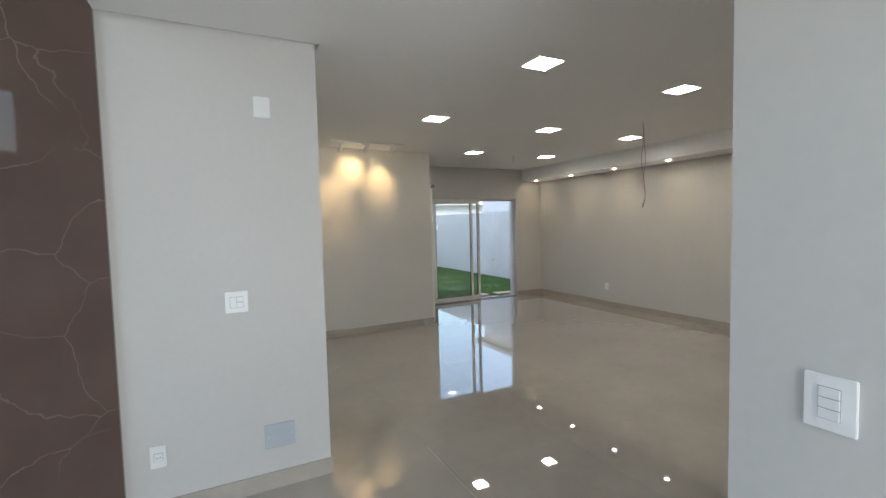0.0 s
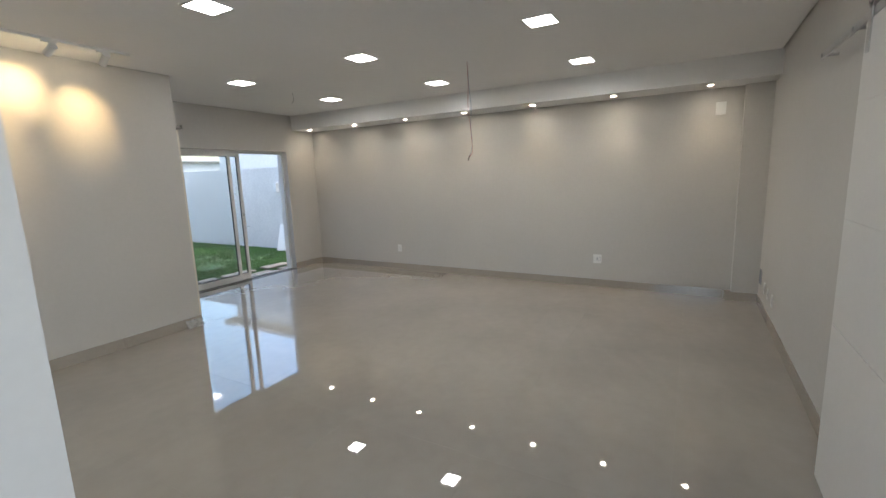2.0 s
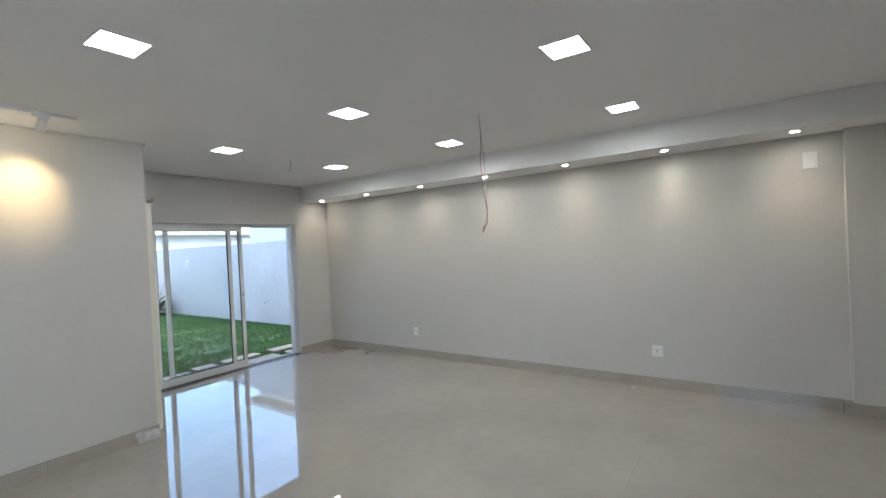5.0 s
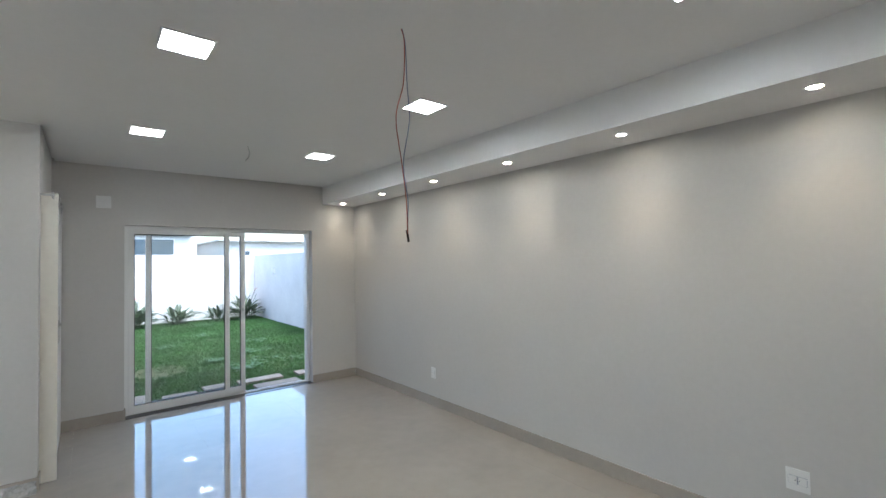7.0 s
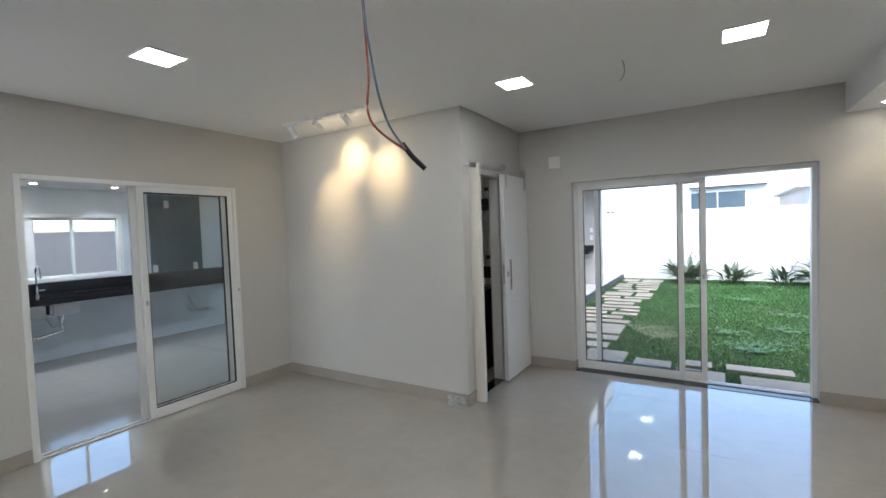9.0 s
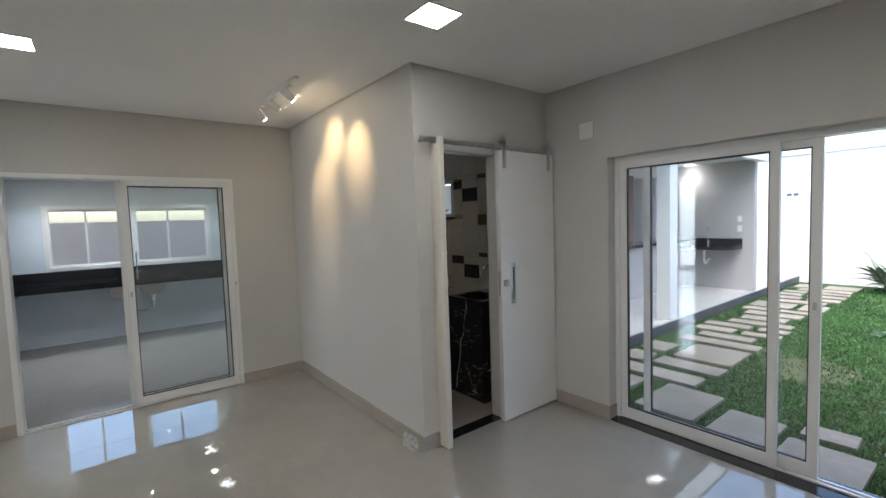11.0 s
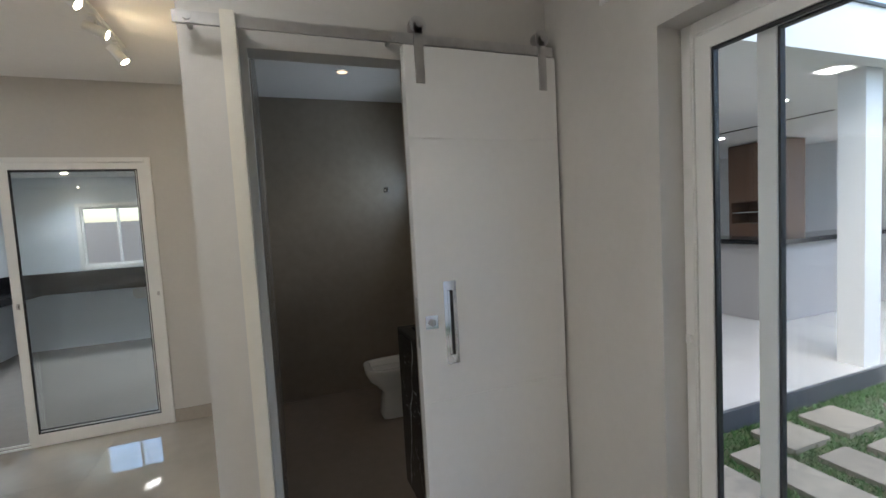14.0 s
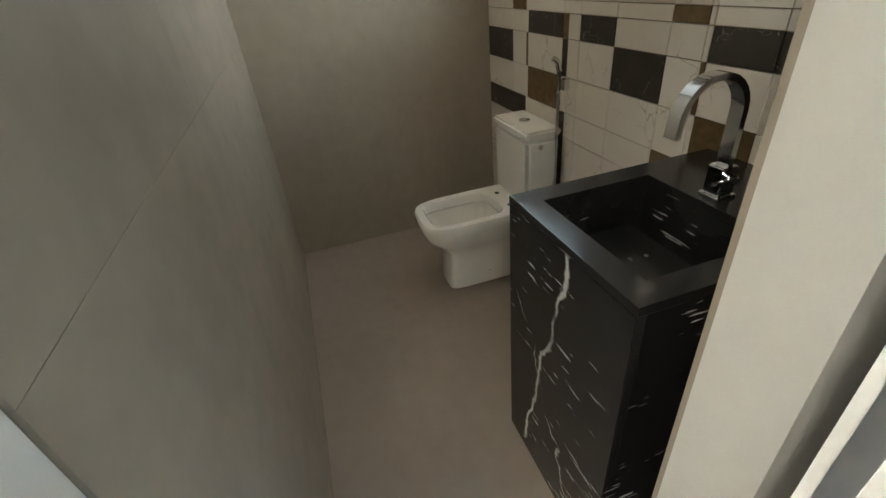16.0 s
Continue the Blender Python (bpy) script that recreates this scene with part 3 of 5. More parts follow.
_spot = small_downlight(2.412)
SPOT_YS = [7.46, 6.458, 5.456, 4.455, 3.455, 2.47, 1.485]
for _i, _y in enumerate(SPOT_YS):
    if _i:
        copy_thing(_spot, pose(5.868, _y, 2.412))
    lamp("downlight_lamp", "SPOT", SPOT_POWER, (1.0, 0.78, 0.52), (5.868, _y, 2.40), (5.875, _y, 0), cone=104, blend=0.9, size=0.03)


def track_lights():
    top = empty("track_light", pose(1.26, 5.79, H), "white ceiling track with three warm spotlights aimed at the wall", "track light")
    boxed("track", PVC, (0, -0.017, -0.02, 1.0, 0.017, 0), parent=top, bevel=0.002)
    for u, aim in ((0.12, (1.37, 6.33, 1.88)), (0.46, (1.65, 6.33, 2.34)), (0.81, (2.07, 6.33, 2.17))):
        boxed("adapter", PVC, (u - 0.045, -0.016, -0.036, u + 0.045, 0.016, -0.02), parent=top, bevel=0.002)
        head = Vector((1.26 + u, 5.79, H - 0.085))
        d = (Vector(aim) - head).normalized()
        local = Vector((u, 0, -0.085))
        bm = bmesh.new()
        cyl(bm, local - d * 0.055, local + d * 0.05, 0.027, seg=24)
        cyl(bm, (u, 0, -0.036), (u, 0, -0.085), 0.006, seg=10)
        can = part("spot_head", bm, PVC, top, "white cylindrical spot head", round_off=True)
        bm = bmesh.new()
        cyl(bm, local + d * 0.0502, local + d * 0.052, 0.023, seg=24)
        part("lens", bm, LIGHT_TRACK, can, "warm glowing lens")
        lamp("track_lamp", "SPOT", TRACK_POWER * (1.0 if u < 0.2 else 1.0), (1.0, 0.68, 0.32), head + d * 0.06, aim, cone=57, blend=1.0, size=0.02)


track_lights()


# ---- wires ----
def hanging_wire(name, start, points_a, points_b, label, stub=False):
    top = empty(name, pose(*start), label, "electric cable")
    for pts, mat, n in ((points_a, WIRE_RED, "red_core"), (points_b, WIRE_BLUE, "blue_core")):
        fine = []
        for i in range(len(pts) - 1):
            p0, p1, p2, p3 = (Vector(pts[max(i - 1, 0)]), Vector(pts[i]), Vector(pts[i + 1]), Vector(pts[min(i + 2, len(pts) - 1)]))
            for k in range(8):
                s = k / 8
                fine.append(0.5 * ((2 * p1) + (p2 - p0) * s + (2 * p0 - 5 * p1 + 4 * p2 - p3) * s * s + (3 * p1 - p0 - 3 * p2 + p3) * s ** 3))
        fine.append(Vector(pts[-1]))
        part(n, tube(bmesh.new(), fine, 0.0014 if stub else 0.0022, 7), WIRE_GREY if stub else mat, top, round_off=True)
    if stub:
        return top
    end = Vector(points_a[-1])
    part("taped_end", tube(bmesh.new(), [end + Vector((-0.005, 0, 0.012)), end + Vector((0.008, 0.012, -0.012)), end + Vector((0.024, 0.03, -0.035))], 0.005, 8), WIRE_DARK, top, "end wrapped in black tape")
    return top


hanging_wire("ceiling_cable", (4.25, 3.605, H), [(0, 0, 0), (0.015, 0.0, -0.06), (0.0, -0.01, -0.25), (-0.055, -0.03, -0.42), (-0.035, -0.04, -0.62), (-0.02, -0.048, -0.78), (-0.018, -0.05, -0.87), (0.018, 0.0, -0.92)],
             [(0.004, 0, 0), (0.02, 0.0, -0.07), (0.02, -0.01, -0.25), (0.015, -0.03, -0.42), (-0.028, -0.042, -0.62), (-0.01, -0.046, -0.78), (0.0, -0.025, -0.87), (0.02, 0.002, -0.92)], "bare red and blue cable pair hanging from the ceiling")
hanging_wire("ceiling_cable", (4.26, 6.07, H), [(0, 0, 0), (0.012, 0, -0.05), (0.004, 0, -0.1), (-0.02, 0.0, -0.13)], [(0.003, 0, 0), (0.016, 0, -0.05), (0.008, 0, -0.1), (-0.016, 0, -0.13)], "short grey cable stub hanging from the ceiling", stub=True)


# ---- switches and sockets ----
def wall_plate(name, m, w, h, label, category, keys=(), mat=None):
    """Local: front towards -y, centre at the origin. keys: x0, z0, x1, z1 of each rocker."""
    top = empty(name, m, label, category)
    boxed("plate", mat or PLASTIC, (-w / 2, -0.009, -h / 2, w / 2, 0, h / 2), parent=top, bevel=0.002)
    if keys:
        # Grey sheet round the keys: their shadow put in as a darker colour.
        x0, z0, x1, z1 = min(k[0] for k in keys) - 0.002, min(k[1] for k in keys) - 0.002, max(k[2] for k in keys) + 0.002, max(k[3] for k in keys) + 0.002
        boxed("seat", GREY_PLATE, (x0, -0.0096, z0, x1, -0.009, z1), parent=top)
    for x0, z0, x1, z1 in keys:
        boxed("key", PLASTIC, (x0, -0.0135, z0, x1, -0.0097, z1), parent=top, bevel=0.0008)
    return top


def socket_holes(top):
    # Solid dark discs on the key paint the shade of the pin holes.
    bm = bmesh.new()
    for u in (-0.009, 0.0, 0.009):
        cyl(bm, (u, -0.0145, 0.0 if u else -0.004), (u, -0.0136, 0.0 if u else -0.004), 0.0025, seg=10)
    part("pin_holes", bm, DARK, top)


wall_plate("light_switch", pose(0.041, 2.935, 1.142), 0.118, 0.118, "white square double switch plate on the entry wall", "light switch", [(-0.033, -0.03, -0.001, 0.03), (0.001, 0.002, 0.033, 0.03), (0.001, -0.03, 0.033, -0.002)])
socket_holes(wall_plate("wall_socket", pose(-0.377, 2.935, 0.345), 0.075, 0.118, "white upright power socket low on the entry wall", "power socket", [(-0.02, -0.02, 0.02, 0.02)]))
_g = wall_plate("cover_plate", pose(0.24, 2.935, 0.318), 0.17, 0.145, "grey blank cover plate with two screws", "cover plate", mat=GREY_PLATE)
for _u in (-0.062, 0.062):
    part("screw", cyl(bmesh.new(), (_u, -0.0105, 0), (_u, -0.0092, 0), 0.005, seg=12), STEEL, _g)
wall_plate("cover_plate", pose(0.222, 2.935, 2.252), 0.088, 0.118, "white blank cover plate high on the entry wall", "cover plate")
wall_plate("light_switch", pose(1.21, 0.665, 1.127, 0, 0, -90), 0.10, 0.128, "white triple switch plate on the hall wall", "light switch", [(-0.02, 0.014, 0.02, 0.036), (-0.02, -0.011, 0.02, 0.011), (-0.02, -0.036, 0.02, -0.014)])
socket_holes(wall_plate("wall_socket", pose(6.16, 5.88, 0.362, 0, 0, -90), 0.075, 0.118, "white upright power socket on the long wall", "power socket", [(-0.02, -0.02, 0.02, 0.02)]))
socket_holes(wall_plate("wall_socket", pose(6.16, 2.66, 0.38, 0, 0, -90), 0.105, 0.118, "white double power socket on the long wall", "power socket", [(-0.04, -0.02, -0.004, 0.02), (0.004, -0.02, 0.04, 0.02)]))
wall_plate("cover_plate", pose(6.16, 1.365, 2.19, 0, 0, -90), 0.1, 0.14, "white blank box cover high on the long wall", "cover plate")
wall_plate("cover_plate", pose(3.29, 7.71, 2.276), 0.125, 0.125, "white blank box cover above the garden door", "cover plate")
wall_plate("cover_plate", pose(5.95, 0.89, 0.33, 0, 0, 180), 0.14, 0.16, "grey blank cover plate on the far wall", "cover plate", mat=GREY_PLATE)
for _x in (5.6, 5.36, 5.1):
    socket_holes(wall_plate("wall_socket", pose(_x, 0.89, 0.28, 0, 0, 180), 0.075, 0.118, "white upright power socket beside the corner", "power socket", [(-0.02, -0.02, 0.02, 0.02)]))
_bm = bmesh.new()
bmesh.ops.create_grid(_bm, x_segments=16, y_segments=10, size=0.5)
for _v in _bm.verts:
    _u, _w = _v.co.x * 0.19, (_v.co.y + 0.5) * 0.085
    _c = noise.noise(Vector((_u * 45, _w * 45, 2.0))) * 0.016 + noise.noise(Vector((_u * 110, _w * 110, 7.0))) * 0.008
    _v.co = (2.79 + _u + _c * 0.6, 6.29 - 0.035 * (1 - _w / 0.085) + _c, 0.004 + _w + abs(_c) * 0.5)
_f = tagged(smooth(part("clear_wrap", _bm, FOIL), 25), "crumpled clear plastic film lying at the skirting", "plastic film")

# ---- toilet room ----
WC_H = 2.58
structure("wall_toilet_left", GROUT, (0.58, 6.45, 0, 2.785, 6.523, WC_H + 0.07), label="side wall of the toilet room", category="wall")
structure("wall_toilet_end", GREY_TILE, (0.40, 6.45, 0, 0.58, 7.95, WC_H + 0.07), label="large grey polished porcelain end wall", category="wall")
structure("wall_toilet_window", WALL_GROUT, (0.58, 7.81, 0, 0.80, 7.95, H), (1.50, 7.81, 0, 2.885, 7.95, H), (0.80, 7.81, 0, 1.50, 7.95, 1.645), (0.80, 7.81, 2.06, 1.50, 7.95, H),
          label="patchwork tiled wall with a small window", category="wall")
structure("wall_toilet_inner", GREY_TILE, (2.777, 7.088, 0, 2.785, 7.80, WC_H), label="grey tile beside the doorway", category="wall")
structure("ceiling_toilet", CEILING, (0.58, 6.523, WC_H, 2.785, 7.81, H), label="white toilet room ceiling", category="ceiling")
wc_window = empty("window_1", pose(0, 0, 0), "small white tilting window, ajar, above the toilet", "window", kind="structure")
boxed("window_frame", PVC, (0.80, 7.80, 1.645, 0.84, 7.90, 2.06), (1.46, 7.80, 1.645, 1.50, 7.90, 2.06), (0.84, 7.80, 2.02, 1.46, 7.90, 2.06), (0.84, 7.80, 1.645, 1.46, 7.90, 1.685), (1.14, 7.85, 1.685, 1.17, 7.89, 2.02), parent=wc_window)
boxed("window_sill", BLACK_GRANITE, (0.79, 7.775, 1.62, 1.51, 7.805, 1.643), parent=wc_window, label="thin black granite sill")
for _a, _b in ((0.84, 1.14), (1.17, 1.46)):
    boxed("pane", GLASS, (_a, 7.867, 1.685, _b, 7.873, 2.02), parent=wc_window).visible_shadow = False
part("stay_arm", tube(bmesh.new(), [(1.2, 7.845, 1.70), (1.25, 7.82, 1.715), (1.32, 7.8, 1.70), (1.40, 7.81, 1.735)], 0.006, 8), DARK, wc_window, "black window stay")


def toilet():
    top = empty("toilet", pose(1.205, 7.785, 0), "white ceramic close-coupled toilet without a seat", "toilet")

    def outline(w, front, back, z, bm, n=28, square=2.6):
        ring = []
        for k in range(n):
            a = 2 * math.pi * k / n
            c, s = math.cos(a), math.sin(a)
            x = w * math.copysign(abs(c) ** (2 / square), c)
            y = (front + back) / 2 + (front - back) / 2 * math.copysign(abs(s) ** (2 / square), s)
            ring.append(bm.verts.new((x, -y, z)))
        return ring

    def loft(bm, rings, caps=True):
        for a, b in zip(rings, rings[1:]):
            for k in range(len(a)):
                bm.faces.new((a[k], a[(k + 1) % len(a)], b[(k + 1) % len(b)], b[k]))
        if caps:
            bm.faces.new(rings[0][::-1])
            bm.faces.new(rings[-1])

    bm = bmesh.new()
    r = [outline(0.104, 0.545, 0.02, 0.0, bm, square=7), outline(0.10, 0.53, 0.02, 0.14, bm, square=7), outline(0.105, 0.53, 0.02, 0.20, bm, square=6), outline(0.14, 0.575, 0.02, 0.255, bm, square=4.6),
         outline(0.168, 0.635, 0.02, 0.305, bm, square=4.2), outline(0.177, 0.653, 0.02, 0.35, bm, square=4.2), outline(0.178, 0.655, 0.02, 0.388, bm, square=4.2), outline(0.172, 0.648, 0.026, 0.40, bm, square=4.2),
         outline(0.137, 0.612, 0.245, 0.40, bm, square=5), outline(0.130, 0.604, 0.252, 0.39, bm, square=5), outline(0.128, 0.60, 0.256, 0.355, bm, square=5), outline(0.142, 0.61, 0.246, 0.34, bm, square=4.4),
         outline(0.118, 0.575, 0.27, 0.24, bm, square=3.4), outline(0.06, 0.46, 0.33, 0.16, bm), outline(0.045, 0.43, 0.35, 0.09, bm)]
    loft(bm, r)
    bowl = part("bowl", bm, CERAMIC, top, round_off=True)
    # Bolt holes are not cut; dark discs paint their shade on the rim.
    for x in (-0.075, 0.075):
        part("seat_hole", cyl(bmesh.new(), (x, -0.205, 0.400), (x, -0.205, 0.4025), 0.012, seg=14), DARK, bowl, "dark disc in place of the shaded hole for a seat bolt")
    bm = bmesh.new()
    cyl(bm, (0.095, -0.33, 0.06), (0.102, -0.33, 0.06), 0.009, seg=12)
    part("floor_bolt", bm, CHROME, bowl, "chrome bolt cap")
    boxed("tank", CERAMIC, (-0.172, -0.165, 0.401, 0.172, -0.004, 0.735), parent=top, bevel=0.018)
    lid = boxed("tank_lid", CERAMIC, (-0.177, -0.171, 0.736, 0.177, 0.0, 0.772), parent=top, bevel=0.01)
    bm = bmesh.new()
    cyl(bm, (0, -0.09, 0.772), (0, -0.09, 0.779), 0.026, seg=28)
    cyl(bm, (0, -0.09, 0.779), (0, -0.09, 0.782), 0.019, seg=28)
    part("flush_button", bm, CHROME, lid, "round chrome flush button", round_off=True)
    bm = bmesh.new()
    cyl(bm, (0.171, -0.1, 0.70), (0.177, -0.1, 0.70), 0.012, seg=14)
    part("side_plug", bm, CHROME, top)


toilet()


def vanity():
    x0, x1, y0, y1, z = 2.115, 2.595, 7.178, 7.808, 0.90
    top = empty("vanity", pose(0, 0, 0), "black white-veined marble washstand block with a sunken basin", "washstand")
    t = 0.022
    boxed("front_panel", BLACK_STONE, (x0, y0, 0, x1, y0 + t, z - t), parent=top, bevel=0.0015)
    boxed("side_panel", BLACK_STONE, (x0, y0 + t, 0, x0 + t, y1, z - t), parent=top)
    boxed("side_panel", BLACK_STONE, (x1 - t, y0 + t, 0, x1, y1, z - t), parent=top)
    bx0, bx1, by0, by1 = x0 + 0.065, x1 - 0.055, y0 + 0.06, y0 + 0.365
    bm = bmesh.new()
    outer, inner = [(x0, y0), (x1, y0), (x1, y1), (x0, y1)], [(bx0, by0), (bx1, by0), (bx1, by1), (bx0, by1)]
    rings = [[bm.verts.new((x, y, h)) for x, y in ring] for ring, h in ((outer, z - t + 0.001), (outer, z), (inner, z), (inner, z - t + 0.001))]
    for a, b in zip(rings, rings[1:] + rings[:1]):
        for k in range(4):
            bm.faces.new((a[k], a[(k + 1) % 4], b[(k + 1) % 4], b[k]))
    part("top", bm, BLACK_STONE, top)
    bm = bmesh.new()
    inset = 0.012
    shell = [[bm.verts.new((x + (g if x > bx0 else -g), y + (g if y > by0 else -g), h)) for x, y in inner] for g, h in ((0.0, z - t), (0.0, z - 0.17), (inset, z - 0.182), (inset, z - t))]
    for a, b in ((shell[0], shell[1]), (shell[2], shell[3]), (shell[3], shell[0])):
        for k in range(4):
            bm.faces.new((a[k], a[(k + 1) % 4], b[(k + 1) % 4], b[k]))
    bm.faces.new(shell[1])
    bm.faces.new(shell[2])
    basin = part("basin", bm, BLACK_STONE, top, "sunken black marble basin")
    boxed("drain_cover", BLACK_STONE, (bx0 + 0.014, by0 + 0.014, z - 0.168, bx1 - 0.014, by1 - 0.05, z - 0.125), parent=basin, label="lift-out marble drain cover", bevel=0.002)


vanity()


def faucet():
    top = empty("basin_faucet", pose(2.345, 7.592, 0.90), "chrome arched basin faucet with a square lever", "faucet")
    boxed("base", CHROME, (-0.028, -0.028, 0, 0.028, 0.028, 0.008), parent=top, bevel=0.002)
    boxed("body", CHROME, (-0.022, -0.022, 0.008, 0.022, 0.022, 0.075), parent=top, bevel=0.003)
    bm = bmesh.new()
    rings = []
    pts = [(0, 0.0), (0.0, 0.07), (0, 0.14)] + [(-0.08 + 0.08 * math.cos(a), 0.14 + 0.08 * math.sin(a)) for a in [math.pi * k / 14 for k in range(1, 14)]] + [(-0.16, 0.14), (-0.162, 0.11)]
    for i, (y, zz) in enumerate(pts):
        a, b = pts[max(i - 1, 0)], pts[min(i + 1, len(pts) - 1)]
        d = Vector((0, b[0] - a[0], b[1] - a[1])).normalized()
        nrm = Vector((0, -d.z, d.y))
        c = Vector((0, y, zz + 0.055))
        rings.append([bm.verts.new(c + Vector((sx * 0.016, 0, 0)) + nrm * sn * 0.007) for sx, sn in ((-1, -1), (1, -1), (1, 1), (-1, 1))])
    for a, b in zip(rings, rings[1:]):
        for k in range(4):
            bm.faces.new((a[k], a[(k + 1) % 4], b[(k + 1) % 4], b[k]))
    bm.faces.new(rings[0])
    bm.faces.new(rings[-1])
    part("spout", bm, CHROME, top, "flat curved chrome spout", round_off=True)
    boxed("lever", CHROME, (0.022, -0.012, 0.035, 0.03, 0.012, 0.06), (0.03, -0.045, 0.04, 0.036, 0.012, 0.055), parent=top, bevel=0.001)


faucet()
_h = empty("bidet_spray", pose(1.385, 7.80, 0.90), "chrome hand bidet spray with a hose on the tiled wall", "bidet spray")
boxed("wall_holder", CHROME, (-0.014, -0.03, 0.03, 0.014, 0, 0.075), parent=_h, bevel=0.003)
part("spray_head", tube(bmesh.new(), [(0, -0.045, 0.02), (0, -0.045, 0.11), (0, -0.055, 0.145), (0, -0.075, 0.16)], 0.011, 12), CHROME, _h, round_off=True)
part("hose", tube(bmesh.new(), [(0, -0.045, 0.02), (0, -0.045, -0.15), (0.01, -0.045, -0.35), (-0.02, -0.05, -0.5), (-0.06, -0.04, -0.42), (-0.06, -0.015, -0.35)], 0.006, 8), STEEL, _h, "braided steel hose", round_off=True)
_h = empty("robe_hook", pose(0.58, 7.54, 1.79), "small square chrome robe hook", "robe hook")
boxed("plate", CHROME, (0, -0.022, -0.022, 0.008, 0.022, 0.022), parent=_h, bevel=0.001)
boxed("peg", CHROME, (0.008, -0.01, -0.008, 0.05, 0.01, 0.008), (0.042, -0.01, 0.008, 0.05, 0.01, 0.022), parent=_h, bevel=0.001)
_d = empty("downlight", pose(1.3, 7.1, WC_H), "round recessed warm downlight in the toilet room", "downlight")
_bm = bmesh.new()
cyl(_bm, (0, 0, -0.004), (0, 0, 0), 0.05, seg=28)
part("ring", _bm, PVC, _d)
_bm = bmesh.new()
cyl(_bm, (0, 0, -0.006), (0, 0, -0.0042), 0.035, seg=28)
part("lens", _bm, emitter("wc_lens", (1.0, 0.7, 0.45), 0.4), _d, "dim warm lens")


wc_day = lamp("window_daylight", "AREA", 1.4, (0.72, 0.86, 1.0), (1.15, 7.93, 1.85), (1.0, 6.5, 1.75))
wc_day.data.shape, wc_day.data.size, wc_day.data.size_y = "RECTANGLE", 0.62, 0.36
lamp("wc_lamp", "SPOT", 1.3, (1.0, 0.8, 0.58), (1.3, 7.1, WC_H - 0.02), (1.3, 7.1, 0), cone=120, blend=1.0, size=0.03)


# ---- kitchen ----
KX, KY0, KY1, KH = -3.0, 3.2, 9.0, 2.36
structure("floor_kitchen", GROUT, (-3.15, 7.95, -0.16, 0.40, 9.15, -0.004), label="grey tiled kitchen floor strip", category="floor")
structure("wall_kitchen_far", WHITE_TILE, (KX - 0.15, KY0, 0, KX, 4.0, KH), (KX - 0.15, 6.12, 0, KX, KY1, KH), (KX - 0.15, 4.0, 0, KX, 6.12, 1.07), (KX - 0.15, 4.0, 2.0, KX, 6.12, KH), label="white tiled kitchen wall with a wide window", category="wall")
structure("wall_kitchen_south", WHITE_TILE, (KX - 0.15, 3.085, 0, 0.40, KY0, KH), label="white tiled kitchen side wall", category="wall")
structure("wall_kitchen_north", WHITE_TILE, (KX - 0.15, KY1, 0, -2.7, KY1 + 0.15, KH), (-0.1, KY1, 0, 0.40, KY1 + 0.15, KH), (-2.7, KY1, 2.1, -0.1, KY1 + 0.15, KH), label="white kitchen end wall", category="wall")
structure("wall_kitchen_east", WHITE_WALL, (0.25, 6.33, 0, 0.40, KY1, KH), label="white wall between kitchen and toilet room", category="wall")
structure("wall_kitchen_inner", WHITE_TILE, (0.392, KY0, 0, 0.399, 4.012, KH), (0.392, 5.718, 0, 0.399, 6.33, KH), (0.392, 4.012, 2.1, 0.399, 5.718, KH), label="tiled kitchen side of the living room wall", category="wall")
structure("ceiling_kitchen", CEILING, (KX - 0.15, 3.085, KH, 0.399, KY1 + 0.15, KH + 0.15), label="white kitchen ceiling", category="ceiling")
k_window = empty("window_2", pose(0, 0, 0), "wide white four-pane kitchen window above the sink", "window", kind="structure")
boxed("window_frame", PVC, (KX - 0.1, 4.0, 1.07, KX + 0.01, 4.05, 2.0), (KX - 0.1, 6.07, 1.07, KX + 0.01, 6.12, 2.0), (KX - 0.1, 4.05, 1.95, KX + 0.01, 6.07, 2.0), (KX - 0.1, 4.05, 1.07, KX + 0.01, 6.07, 1.12), parent=k_window)
boxed("mullion", PVC, (KX - 0.07, 4.99, 1.121, KX - 0.01, 5.075, 1.949), parent=k_window)
for _a, _b in ((4.05, 4.49), (4.465, 4.99), (5.075, 5.525), (5.50, 6.07)):
    _x = KX - (0.035 if _a in (4.05, 5.50) else 0.065)
    _s = boxed("sash", PVC, (_x - 0.012, _a, 1.12, _x + 0.012, _a + 0.026, 1.95), (_x - 0.012, _b - 0.026, 1.12, _x + 0.012, _b, 1.95), (_x - 0.012, _a + 0.026, 1.12, _x + 0.012, _b - 0.026, 1.15), (_x - 0.012, _a + 0.026, 1.92, _x + 0.012, _b - 0.026, 1.95), parent=k_window)
    boxed("pane", GLASS, (_x - 0.003, _a + 0.026, 1.15, _x + 0.003, _b - 0.026, 1.92), parent=_s).visible_shadow = False
tagged(boxed("countertop", BLACK_GRANITE, (KX + 0.002, 3.2, 0.82, KX + 0.6, 8.0, 0.90), (KX + 0.6, 3.202, 0.82, -1.5, 3.78, 0.90), bevel=0.003), "black granite L-shaped kitchen countertop fixed to the wall", "countertop")
tagged(boxed("backsplash", BLACK_GRANITE, (KX + 0.001, 3.222, 0.901, KX + 0.021, 8.0, 1.06), (KX + 0.021, 3.201, 0.901, -1.5, 3.221, 1.06)), "black granite upstand behind the countertop", "backsplash")
